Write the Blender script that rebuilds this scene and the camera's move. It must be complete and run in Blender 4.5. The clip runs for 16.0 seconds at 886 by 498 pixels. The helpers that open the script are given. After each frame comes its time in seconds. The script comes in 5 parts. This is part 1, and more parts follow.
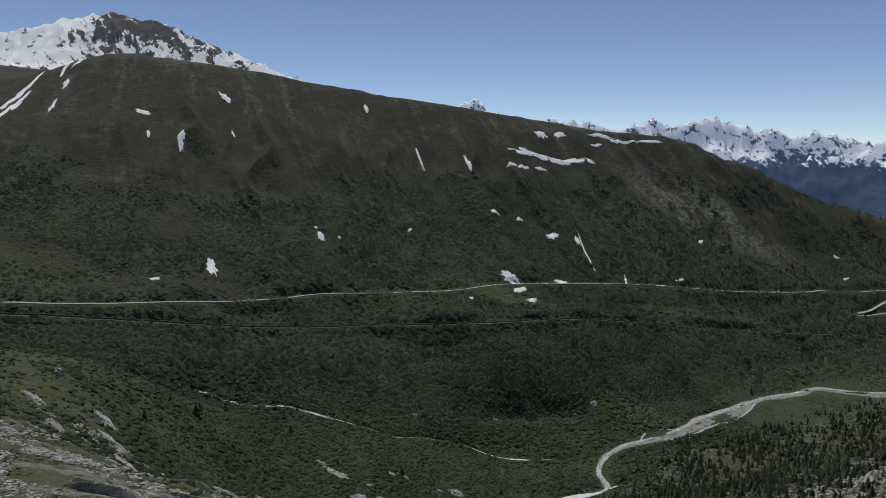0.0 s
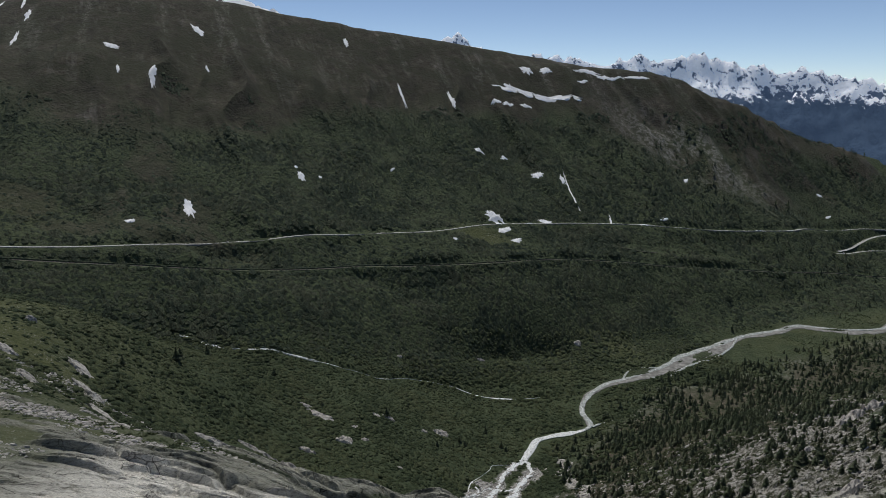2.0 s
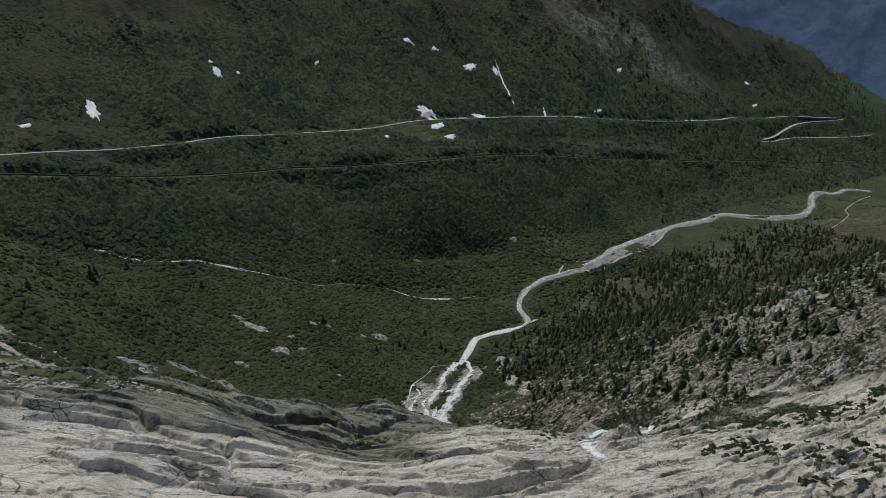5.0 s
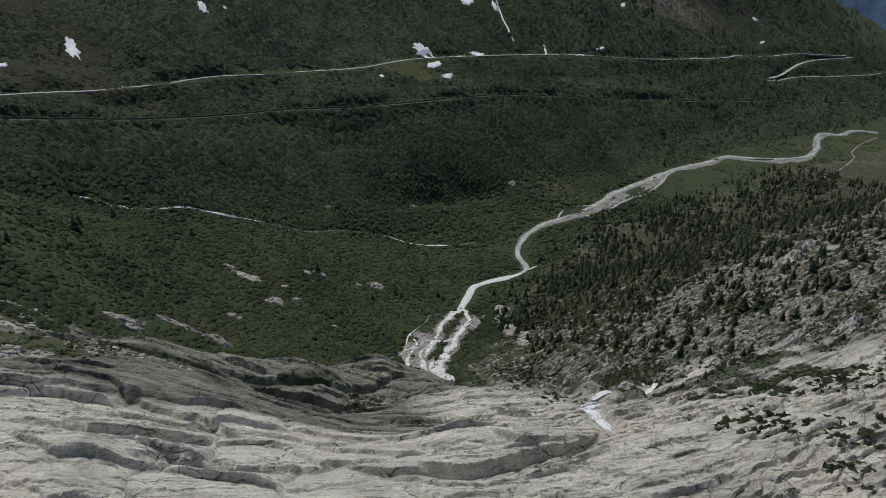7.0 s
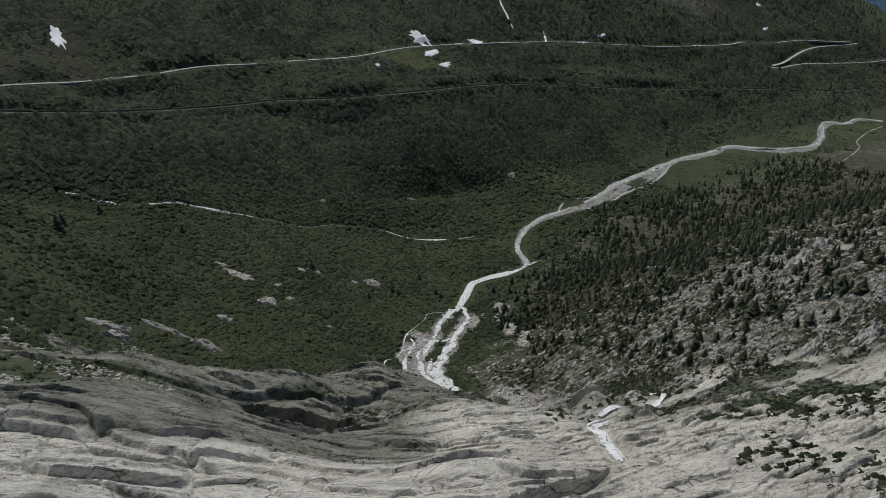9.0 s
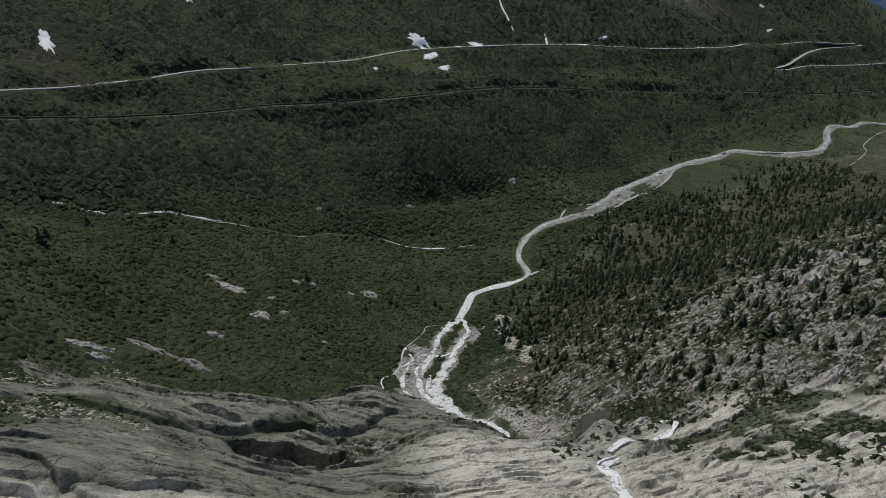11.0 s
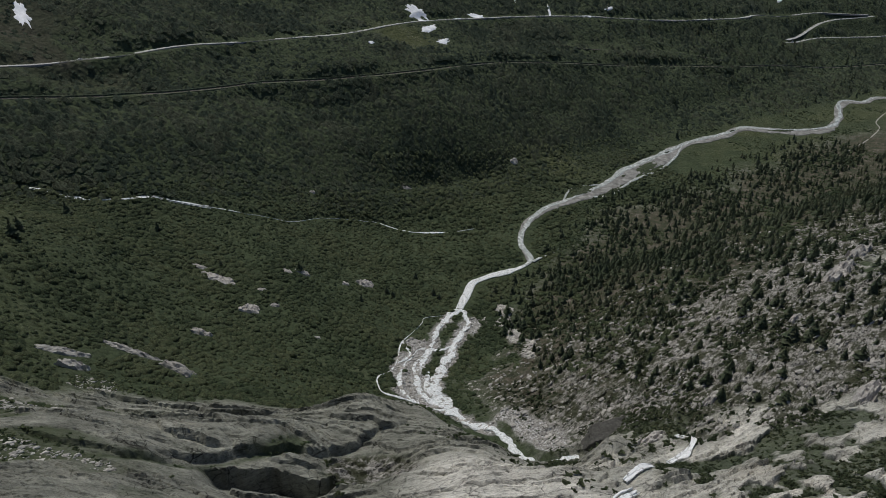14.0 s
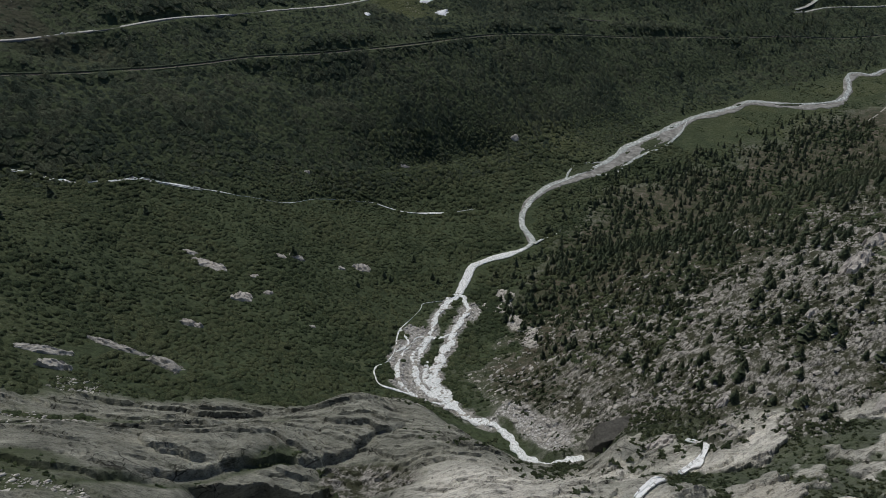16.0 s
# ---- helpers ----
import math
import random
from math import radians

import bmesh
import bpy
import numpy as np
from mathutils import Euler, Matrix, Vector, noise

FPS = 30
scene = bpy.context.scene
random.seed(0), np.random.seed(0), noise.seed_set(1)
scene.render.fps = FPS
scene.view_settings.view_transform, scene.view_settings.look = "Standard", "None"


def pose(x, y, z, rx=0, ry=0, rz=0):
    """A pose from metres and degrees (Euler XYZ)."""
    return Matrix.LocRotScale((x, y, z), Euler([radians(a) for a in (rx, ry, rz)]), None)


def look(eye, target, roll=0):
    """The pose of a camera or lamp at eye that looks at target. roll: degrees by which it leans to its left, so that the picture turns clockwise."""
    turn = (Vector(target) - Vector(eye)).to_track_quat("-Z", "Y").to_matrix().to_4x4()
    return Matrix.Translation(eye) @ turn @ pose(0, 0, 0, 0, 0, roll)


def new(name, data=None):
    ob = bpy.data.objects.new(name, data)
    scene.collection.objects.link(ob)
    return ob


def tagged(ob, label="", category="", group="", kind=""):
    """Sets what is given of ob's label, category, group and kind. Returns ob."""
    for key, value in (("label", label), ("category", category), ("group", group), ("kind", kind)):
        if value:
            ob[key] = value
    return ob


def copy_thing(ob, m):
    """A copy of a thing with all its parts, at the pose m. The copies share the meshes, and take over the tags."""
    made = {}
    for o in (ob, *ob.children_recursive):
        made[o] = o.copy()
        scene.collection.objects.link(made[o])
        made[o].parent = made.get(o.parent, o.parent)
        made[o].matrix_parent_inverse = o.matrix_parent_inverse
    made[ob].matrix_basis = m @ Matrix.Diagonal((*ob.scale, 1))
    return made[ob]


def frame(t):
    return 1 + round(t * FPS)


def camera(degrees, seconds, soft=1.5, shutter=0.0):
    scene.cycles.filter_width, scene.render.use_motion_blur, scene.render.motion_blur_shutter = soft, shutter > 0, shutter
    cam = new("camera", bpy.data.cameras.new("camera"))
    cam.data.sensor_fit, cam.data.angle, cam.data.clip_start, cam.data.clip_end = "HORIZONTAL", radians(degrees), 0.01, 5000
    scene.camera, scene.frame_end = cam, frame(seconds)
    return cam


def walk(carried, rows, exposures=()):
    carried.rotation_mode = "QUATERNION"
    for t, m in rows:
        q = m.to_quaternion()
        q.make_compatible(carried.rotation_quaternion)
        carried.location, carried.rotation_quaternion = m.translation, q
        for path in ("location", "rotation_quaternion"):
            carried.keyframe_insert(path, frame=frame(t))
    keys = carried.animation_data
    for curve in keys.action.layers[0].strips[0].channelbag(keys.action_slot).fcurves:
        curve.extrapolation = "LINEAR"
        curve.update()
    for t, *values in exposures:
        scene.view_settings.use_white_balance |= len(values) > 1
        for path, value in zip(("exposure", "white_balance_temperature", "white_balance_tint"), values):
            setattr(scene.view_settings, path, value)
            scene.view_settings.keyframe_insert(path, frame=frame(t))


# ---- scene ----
cam = camera(66.0, 16.0, soft=0.75)
# seconds, x, y, z, pitch, roll, yaw
ROWS = [
    (0.0, -0.0, 0.0, 430.0, -8.00, -0.00, 0.00),
    (0.5, -0.1, 4.7, 429.7, -8.83, 0.01, -0.03),
    (1.0, -0.3, 9.4, 429.6, -10.25, 0.02, -0.06),
    (1.5, -0.6, 14.1, 429.6, -11.70, -0.00, -0.25),
    (2.0, -0.9, 18.7, 429.5, -13.13, -0.04, -1.43),
    (2.5, -1.0, 23.5, 429.2, -14.64, -0.07, -3.46),
    (3.0, -1.1, 28.6, 428.9, -16.07, -0.04, -5.01),
    (3.5, -1.2, 33.8, 429.0, -17.55, -0.08, -6.08),
    (4.0, -1.3, 39.2, 428.9, -19.07, -0.10, -6.75),
    (6.5, 0.8, 69.1, 428.2, -25.80, -0.10, -7.59),
    (7.0, 1.6, 75.2, 428.1, -27.06, -0.08, -7.60),
    (7.5, 2.5, 81.5, 428.1, -28.15, -0.05, -7.61),
    (8.0, 3.3, 87.9, 428.2, -28.21, -0.06, -7.62),
    (8.5, 4.1, 94.3, 428.1, -28.22, -0.05, -7.67),
    (9.0, 5.1, 100.7, 428.0, -28.22, -0.04, -7.80),
    (11.5, 10.0, 133.7, 426.6, -28.20, -0.01, -7.86),
    (12.0, 10.9, 140.2, 426.2, -28.37, -0.01, -7.88),
    (12.5, 11.8, 146.6, 426.0, -29.07, -0.02, -7.89),
    (13.0, 12.8, 153.2, 425.8, -29.67, -0.02, -7.90),
    (13.5, 13.6, 159.8, 425.5, -30.15, -0.04, -7.91),
    (14.0, 14.3, 166.4, 425.5, -30.64, -0.06, -7.95),
    (14.5, 15.1, 173.1, 425.5, -31.22, -0.04, -7.98),
    (15.0, 16.0, 179.8, 425.5, -31.85, -0.05, -8.01),
    (15.5, 16.9, 186.7, 425.5, -32.49, -0.09, -8.03),
    (16.0, 17.8, 193.4, 425.6, -33.16, -0.06, -8.07),
]
walk(cam, [(t, pose(x, y, z, 90 + pitch, roll, yaw)) for t, x, y, z, pitch, roll, yaw in ROWS])

# ---- light ----
SUN_ELEV, SUN_TURN = 65.0, -12.0    # degrees above the horizon; from straight ahead, to the right
world = bpy.data.worlds.new("world")
scene.world = world
world.use_nodes = True
wn = world.node_tree
sky = wn.nodes.new("ShaderNodeTexSky")
sky.sky_type, sky.sun_disc = "NISHITA", False
sky.sun_elevation, sky.sun_rotation = radians(SUN_ELEV), radians(SUN_TURN)
sky.altitude, sky.air_density, sky.dust_density, sky.ozone_density = 3500, 0.72, 0.0, 0.05
wn.links.new(sky.outputs[0], wn.nodes["Background"].inputs[0])
wn.nodes["Background"].inputs[1].default_value = 0.097
sun = new("sun", bpy.data.lights.new("sun", "SUN"))
sun.data.energy, sun.data.angle, sun.data.color = 2.72, radians(0.55), (1.0, 0.95, 0.86)
sun.matrix_world = look((0, 0, 2000), (-math.sin(radians(SUN_TURN)) * math.cos(radians(SUN_ELEV)), -math.cos(radians(SUN_TURN)) * math.cos(radians(SUN_ELEV)), 2000 - math.sin(radians(SUN_ELEV))))


# ---- materials ----
def material(name, rough=0.9, spec=0.3):
    m = bpy.data.materials.new(name)
    m.use_nodes = True
    b = m.node_tree.nodes["Principled BSDF"]
    b.inputs["Roughness"].default_value = rough
    b.inputs["Specular IOR Level"].default_value = spec
    return m, m.node_tree, b


def add(tree, kind, **values):
    n = tree.nodes.new(kind)
    for k, v in values.items():
        n.inputs[k.replace("_", " ")].default_value = v
    return n


def grain(tree, scale, detail=5.0, rough=0.6, stretch=None, warp=0.0):
    """Noise of world size: scale is cells a metre."""
    co = tree.nodes.new("ShaderNodeTexCoord").outputs["Object"]
    if stretch:
        mp = tree.nodes.new("ShaderNodeMapping")
        mp.vector_type = "TEXTURE"
        mp.inputs["Scale"].default_value = [1 / a for a in stretch]
        mp.inputs["Rotation"].default_value = (0, 0, radians(warp))
        tree.links.new(co, mp.inputs["Vector"])
        co = mp.outputs[0]
    n = add(tree, "ShaderNodeTexNoise", Scale=scale, Detail=detail, Roughness=rough)
    tree.links.new(co, n.inputs["Vector"])
    return n.outputs["Fac"]


def ramp(tree, fac, *stops):
    r = tree.nodes.new("ShaderNodeValToRGB")
    el = r.color_ramp.elements
    while len(el) < len(stops):
        el.new(0.5)
    for e, (p, c) in zip(el, stops):
        e.position = p
        e.color = (*c, 1) if len(c) == 3 else c
    tree.links.new(fac, r.inputs["Fac"])
    return r.outputs["Color"]


def blend(tree, fac, a, b, mode="MIX"):
    n = tree.nodes.new("ShaderNodeMix")
    n.data_type, n.blend_type = "RGBA", mode
    for sock, v in ((n.inputs["Factor"], fac), (n.inputs["A"], a), (n.inputs["B"], b)):
        if isinstance(v, bpy.types.NodeSocket):
            tree.links.new(v, sock)
        elif isinstance(v, (int, float)):
            sock.default_value = v
        else:
            sock.default_value = (*v, 1)
    return n.outputs["Result"]


def maths(tree, op, a, b=0.0, clamp=False):
    n = tree.nodes.new("ShaderNodeMath")
    n.operation, n.use_clamp = op, clamp
    for sock, v in zip(n.inputs, (a, b)):
        if isinstance(v, bpy.types.NodeSocket):
            tree.links.new(v, sock)
        else:
            sock.default_value = v
    return n.outputs[0]


def bump(tree, bsdf, h, dist, strength=1.0):
    n = add(tree, "ShaderNodeBump", Strength=strength, Distance=dist)
    tree.links.new(h, n.inputs["Height"])
    tree.links.new(n.outputs[0], bsdf.inputs["Normal"])


def paint(tree, bsdf, c):
    tree.links.new(c, bsdf.inputs["Base Color"])


def tone(v):
    return (v, v, v)


def ground_material():
    m, t, b = material("ground", 0.92, 0.2)
    za = t.nodes.new("ShaderNodeVertexColor")
    za.layer_name = "zone"
    zb = t.nodes.new("ShaderNodeVertexColor")
    zb.layer_name = "cover"
    sa, sb = t.nodes.new("ShaderNodeSeparateColor"), t.nodes.new("ShaderNodeSeparateColor")
    t.links.new(za.outputs["Color"], sa.inputs[0])
    t.links.new(zb.outputs["Color"], sb.inputs[0])
    slab, rubble, heath = sa.outputs
    meadow, gravel, snow = sb.outputs
    lichen, wood = za.outputs["Alpha"], zb.outputs["Alpha"]

    # low alder and grass under the bushes
    under = ramp(t, grain(t, 0.05, 6, 0.7), (0.3, (0.032, 0.046, 0.024)), (0.52, (0.050, 0.067, 0.034)), (0.75, (0.072, 0.085, 0.046)))
    under = blend(t, 1.0, under, ramp(t, grain(t, 0.35, 7, 0.7), (0.3, tone(0.5)), (0.7, tone(1.4))), "MULTIPLY")
    # heather, turf and bare earth higher up, drawn out down the slope
    dry = ramp(t, grain(t, 0.012, 7, 0.7), (0.30, (0.030, 0.029, 0.023)), (0.46, (0.043, 0.042, 0.029)), (0.60, (0.062, 0.055, 0.042)), (0.76, (0.10, 0.095, 0.086)))
    dry = blend(t, 1.0, dry, ramp(t, grain(t, 0.06, 8, 0.75), (0.3, tone(0.4)), (0.7, tone(1.5))), "MULTIPLY")
    streak = ramp(t, grain(t, 0.05, 6, 0.68, (1.0, 0.10, 0.12), 22), (0.53, tone(0)), (0.72, tone(1)))
    scree = ramp(t, grain(t, 0.35, 5, 0.7), (0.3, (0.10, 0.095, 0.085)), (0.7, (0.24, 0.23, 0.21)))
    dry = blend(t, maths(t, "MULTIPLY", maths(t, "MULTIPLY", streak, ramp(t, grain(t, 0.006, 5, 0.6), (0.42, tone(0.1)), (0.60, tone(1)))), 0.6), dry, scree)
    scrub = ramp(t, grain(t, 0.018, 7, 0.72, (0.7, 1.0, 1.0), 22), (0.46, tone(0)), (0.56, tone(0.85)))
    dry = blend(t, scrub, dry, (0.036, 0.040, 0.024))
    col = blend(t, heath, under, dry)
    lush = ramp(t, grain(t, 0.14, 8, 0.75), (0.3, (0.044, 0.056, 0.022)), (0.55, (0.070, 0.080, 0.034)), (0.75, (0.105, 0.108, 0.054)))
    speck = maths(t, "MULTIPLY", ramp(t, grain(t, 0.7, 6, 0.75), (0.57, tone(0)), (0.61, tone(0.85))), ramp(t, grain(t, 0.05, 5, 0.65), (0.46, tone(0)), (0.56, tone(1))))
    lush = blend(t, speck, lush, (0.33, 0.32, 0.295))
    col = blend(t, meadow, col, lush)
    # block field: grey stones in dark turf
    stone = ramp(t, grain(t, 0.6, 8, 0.75, (0.42, 1.25, 1.0), 36), (0.42, (0.034, 0.036, 0.026)), (0.47, (0.165, 0.160, 0.145)), (0.55, (0.385, 0.373, 0.342)))
    stone = blend(t, ramp(t, grain(t, 0.09, 6, 0.75), (0.45, tone(0)), (0.55, tone(1))), stone, (0.050, 0.054, 0.032))
    floor_ = ramp(t, grain(t, 0.12, 7, 0.75), (0.34, (0.034, 0.042, 0.024)), (0.48, (0.052, 0.058, 0.034)), (0.56, (0.088, 0.077, 0.056)), (0.68, (0.18, 0.165, 0.14)))
    stone = blend(t, wood, stone, floor_)
    col = blend(t, rubble, col, stone)
    # glacier-worn granite: pale sheets, dark cracks and lichen, drawn out along the bedding
    sheet = ramp(t, grain(t, 0.06, 8, 0.68, (0.5, 1.6, 1.2), 6), (0.26, (0.30, 0.290, 0.256)), (0.38, (0.51, 0.497, 0.447)), (0.55, (0.64, 0.624, 0.564)), (0.78, (0.73, 0.712, 0.645)))
    sheet = blend(t, 1.0, sheet, ramp(t, grain(t, 0.9, 6, 0.7, (0.35, 1.3, 1.0), 10), (0.33, tone(0.42)), (0.46, tone(0.96)), (0.8, tone(1.22))), "MULTIPLY")
    sheet = blend(t, 1.0, sheet, ramp(t, grain(t, 2.4, 4, 0.75, (0.5, 1.2, 1.0), 14), (0.34, tone(0.50)), (0.46, tone(0.98)), (0.68, tone(1.25))), "MULTIPLY")
    warm = ramp(t, grain(t, 0.02, 4), (0.55, tone(0)), (0.75, tone(0.35)))
    sheet = blend(t, warm, sheet, blend(t, 1.0, sheet, (1.0, 0.90, 0.82), "MULTIPLY"))
    strata = grain(t, 0.30, 8, 0.66, (0.22, 1.5, 1.2), 6)
    sheet = blend(t, 1.0, sheet, ramp(t, strata, (0.33, tone(0.34)), (0.40, tone(0.92)), (0.52, tone(1.0)), (0.7, tone(1.2))), "MULTIPLY")
    stain = ramp(t, grain(t, 0.035, 7, 0.72, (1.4, 0.5, 0.6), 10), (0.50, tone(1.04)), (0.68, tone(0.72)))
    sheet = blend(t, 1.0, sheet, stain, "MULTIPLY")
    for turn_, size_, thick in ((-6, 0.10, 0.020), (36, 0.12, 0.016)):
        mp = t.nodes.new("ShaderNodeMapping")
        mp.vector_type = "TEXTURE"
        mp.inputs["Rotation"].default_value = (0, 0, radians(turn_))
        mp.inputs["Scale"].default_value = (3.2, 1.0, 1.4)
        bent = t.nodes.new("ShaderNodeVectorMath")
        wob = add(t, "ShaderNodeTexNoise", Scale=0.05, Detail=4.0)
        co = t.nodes.new("ShaderNodeTexCoord").outputs["Object"]
        t.links.new(co, wob.inputs["Vector"])
        bent.operation = "MULTIPLY_ADD"
        t.links.new(wob.outputs["Color"], bent.inputs[0])
        bent.inputs[1].default_value = (8, 8, 4)
        t.links.new(co, bent.inputs[2])
        t.links.new(bent.outputs[0], mp.inputs["Vector"])
        vor = t.nodes.new("ShaderNodeTexVoronoi")
        vor.feature = "DISTANCE_TO_EDGE"
        vor.inputs["Scale"].default_value = size_
        t.links.new(mp.outputs[0], vor.inputs["Vector"])
        gap = ramp(t, vor.outputs["Distance"], (0.0, tone(1)), (thick * 0.45, tone(0.8)), (thick, tone(0)))
        part_open = ramp(t, grain(t, 0.05, 5, 0.65), (0.42, tone(0.04)), (0.58, tone(0.85)))
        sheet = blend(t, maths(t, "MULTIPLY", gap, part_open), sheet, (0.05, 0.047, 0.042))
    tuft = ramp(t, grain(t, 0.045, 7, 0.75, (0.45, 1.2, 1.0), 6), (0.60, tone(0)), (0.68, tone(1)))
    sheet = blend(t, maths(t, "MULTIPLY", tuft, 0.75), sheet, (0.055, 0.062, 0.032))
    crust = ramp(t, grain(t, 0.10, 7, 0.7, (0.5, 1.3, 1.0), 4), (0.3, (0.23, 0.243, 0.225)), (0.55, (0.40, 0.418, 0.392)), (0.75, (0.66, 0.68, 0.64)))
    sheet = blend(t, lichen, sheet, blend(t, 1.0, sheet, crust, "MULTIPLY"))
    col = blend(t, slab, col, sheet)
    pebble = ramp(t, grain(t, 0.55, 8, 0.82), (0.34, (0.07, 0.068, 0.060)), (0.46, (0.20, 0.195, 0.18)), (0.54, (0.36, 0.355, 0.34)), (0.60, (0.70, 0.71, 0.71)))
    col = blend(t, gravel, col, pebble)
    drift = maths(t, "ADD", snow, maths(t, "MULTIPLY", maths(t, "SUBTRACT", grain(t, 0.026, 10, 0.72, (1.0, 0.35, 0.35), 38), 0.5), 1.9))
    alp = ramp(t, grain(t, 0.02, 7, 0.7), (0.3, (0.045, 0.045, 0.05)), (0.7, (0.11, 0.11, 0.115)))
    col = blend(t, ramp(t, snow, (0.15, tone(0)), (0.3, tone(1))), col, alp)
    col = blend(t, ramp(t, drift, (0.50, tone(0)), (0.54, tone(1))), col, (0.90, 0.92, 0.95))
    paint(t, b, col)
    bare = maths(t, "MAXIMUM", slab, rubble)
    stony = maths(t, "ADD", maths(t, "MULTIPLY", grain(t, 0.9, 8, 0.78, (0.6, 1.2, 1.2), 8), 1.0), maths(t, "MULTIPLY", strata, 1.3))
    mounds = t.nodes.new("ShaderNodeTexVoronoi")
    mounds.feature = "SMOOTH_F1"
    mounds.inputs["Scale"].default_value = 0.22
    t.links.new(t.nodes.new("ShaderNodeTexCoord").outputs["Object"], mounds.inputs["Vector"])
    leafy = maths(t, "ADD", maths(t, "MULTIPLY", mounds.outputs["Distance"], -2.2), maths(t, "MULTIPLY", grain(t, 0.25, 7, 0.7), 2.2))
    mixed = t.nodes.new("ShaderNodeMix")
    for sock, v in zip((mixed.inputs[0], mixed.inputs[2], mixed.inputs[3]), (bare, leafy, stony)):
        t.links.new(v, sock)
    bump(t, b, mixed.outputs[0], 1.0, 0.9)
    return m


def plain_material(name, *stops, scale=0.5, rough=0.9, relief=0.0, detail=5, island=0.0, spec=0.3):
    m, t, b = material(name, rough, spec)
    g = grain(t, scale, detail, 0.68)
    col = ramp(t, g, *stops)
    if island:
        geo = t.nodes.new("ShaderNodeNewGeometry")
        col = blend(t, 1.0, col, ramp(t, geo.outputs["Random Per Island"], (0.0, tone(1 - island)), (1.0, tone(1 + island))), "MULTIPLY")
        info = t.nodes.new("ShaderNodeObjectInfo")
        col = blend(t, 1.0, col, ramp(t, info.outputs["Random"], (0.0, tone(1 - island / 2)), (1.0, tone(1 + island / 2))), "MULTIPLY")
    paint(t, b, col)
    if relief:
        bump(t, b, g, relief)
    return m


def foliage_material(name, dark, mid, light, scale=0.8, relief=1.2, thinness=0.45):
    m, t, b = material(name, 0.75, 0.25)
    geo = t.nodes.new("ShaderNodeNewGeometry")
    info = t.nodes.new("ShaderNodeObjectInfo")
    pick = maths(t, "ADD", maths(t, "MULTIPLY", geo.outputs["Random Per Island"], 0.45), maths(t, "MULTIPLY", ramp(t, grain(t, 0.011, 5, 0.6), (0.36, tone(0)), (0.64, tone(1))), 0.55))
    pick = maths(t, "ADD", pick, maths(t, "MULTIPLY", info.outputs["Random"], 0.1))
    col = ramp(t, pick, (0.22, dark), (0.5, mid), (0.78, light))
    leaf = grain(t, scale, 5, 0.75)
    col = blend(t, 1.0, col, ramp(t, leaf, (0.34, tone(0.28)), (0.50, tone(0.95)), (0.68, tone(1.75))), "MULTIPLY")
    paint(t, b, col)
    bump(t, b, leaf, relief)
    thin = t.nodes.new("ShaderNodeBsdfTranslucent")
    t.links.new(col, thin.inputs["Color"])
    mixed = t.nodes.new("ShaderNodeMixShader")
    mixed.inputs[0].default_value = thinness
    t.links.new(b.outputs[0], mixed.inputs[1])
    t.links.new(thin.outputs[0], mixed.inputs[2])
    t.links.new(mixed.outputs[0], t.nodes["Material Output"].inputs["Surface"])
    return m


M_GROUND = ground_material()
M_ALDER = foliage_material("alder_leaves", (0.050, 0.074, 0.036), (0.076, 0.102, 0.050), (0.108, 0.130, 0.066))
# bluer than M_ALDER: haze over the far slope is put into the colour
M_HAZY_SCRUB = foliage_material("hazy_slope_alder_leaves", (0.049, 0.074, 0.049), (0.075, 0.102, 0.065), (0.106, 0.126, 0.080), 0.45, 0.7, 0.55)
M_JUNIPER = foliage_material("dwarf_shrub", (0.038, 0.054, 0.026), (0.060, 0.080, 0.040), (0.090, 0.104, 0.054))
M_NEEDLE = foliage_material("conifer_needles", (0.078, 0.104, 0.060), (0.108, 0.138, 0.080), (0.132, 0.144, 0.088), 1.6, 0.25, 0.5)
M_BARK = plain_material("bark", (0.3, (0.05, 0.038, 0.028)), (0.7, (0.12, 0.095, 0.075)), scale=3, relief=0.1)
M_STONE = plain_material("granite_block", (0.28, (0.165, 0.160, 0.145)), (0.5, (0.335, 0.324, 0.297)), (0.72, (0.50, 0.484, 0.446)), scale=0.5, relief=0.3, detail=8, island=0.3)
M_PALE = plain_material("pale_granite", (0.28, (0.20, 0.19, 0.172)), (0.5, (0.38, 0.362, 0.335)), (0.72, (0.54, 0.515, 0.48)), scale=0.5, relief=0.3, detail=8, island=0.2)
M_ASPHALT = plain_material("asphalt", (0.3, (0.30, 0.30, 0.29)), (0.7, (0.42, 0.42, 0.41)), scale=0.15, rough=0.85)
M_LINE = plain_material("road_paint", (0.3, (0.68, 0.68, 0.66)), (0.7, (0.80, 0.80, 0.78)), scale=0.6)
M_WALLSTONE = plain_material("retaining_wall_stone", (0.3, (0.13, 0.125, 0.115)), (0.7, (0.26, 0.25, 0.235)), scale=0.6, relief=0.2)
M_BALLAST = plain_material("ballast", (0.3, (0.055, 0.05, 0.045)), (0.7, (0.11, 0.10, 0.09)), scale=0.5, relief=0.1)
M_STEEL = plain_material("rail_steel", (0.3, (0.16, 0.12, 0.10)), (0.7, (0.26, 0.22, 0.20)), scale=2.0, rough=0.45)
M_EARTH = plain_material("trodden_earth", (0.3, (0.26, 0.25, 0.22)), (0.7, (0.38, 0.37, 0.33)), scale=0.5)
M_SNOW = plain_material("old_snow", (0.3, (0.66, 0.68, 0.70)), (0.55, (0.80, 0.82, 0.85)), (0.8, (0.88, 0.90, 0.93)), scale=0.12, rough=0.7, relief=0.4)


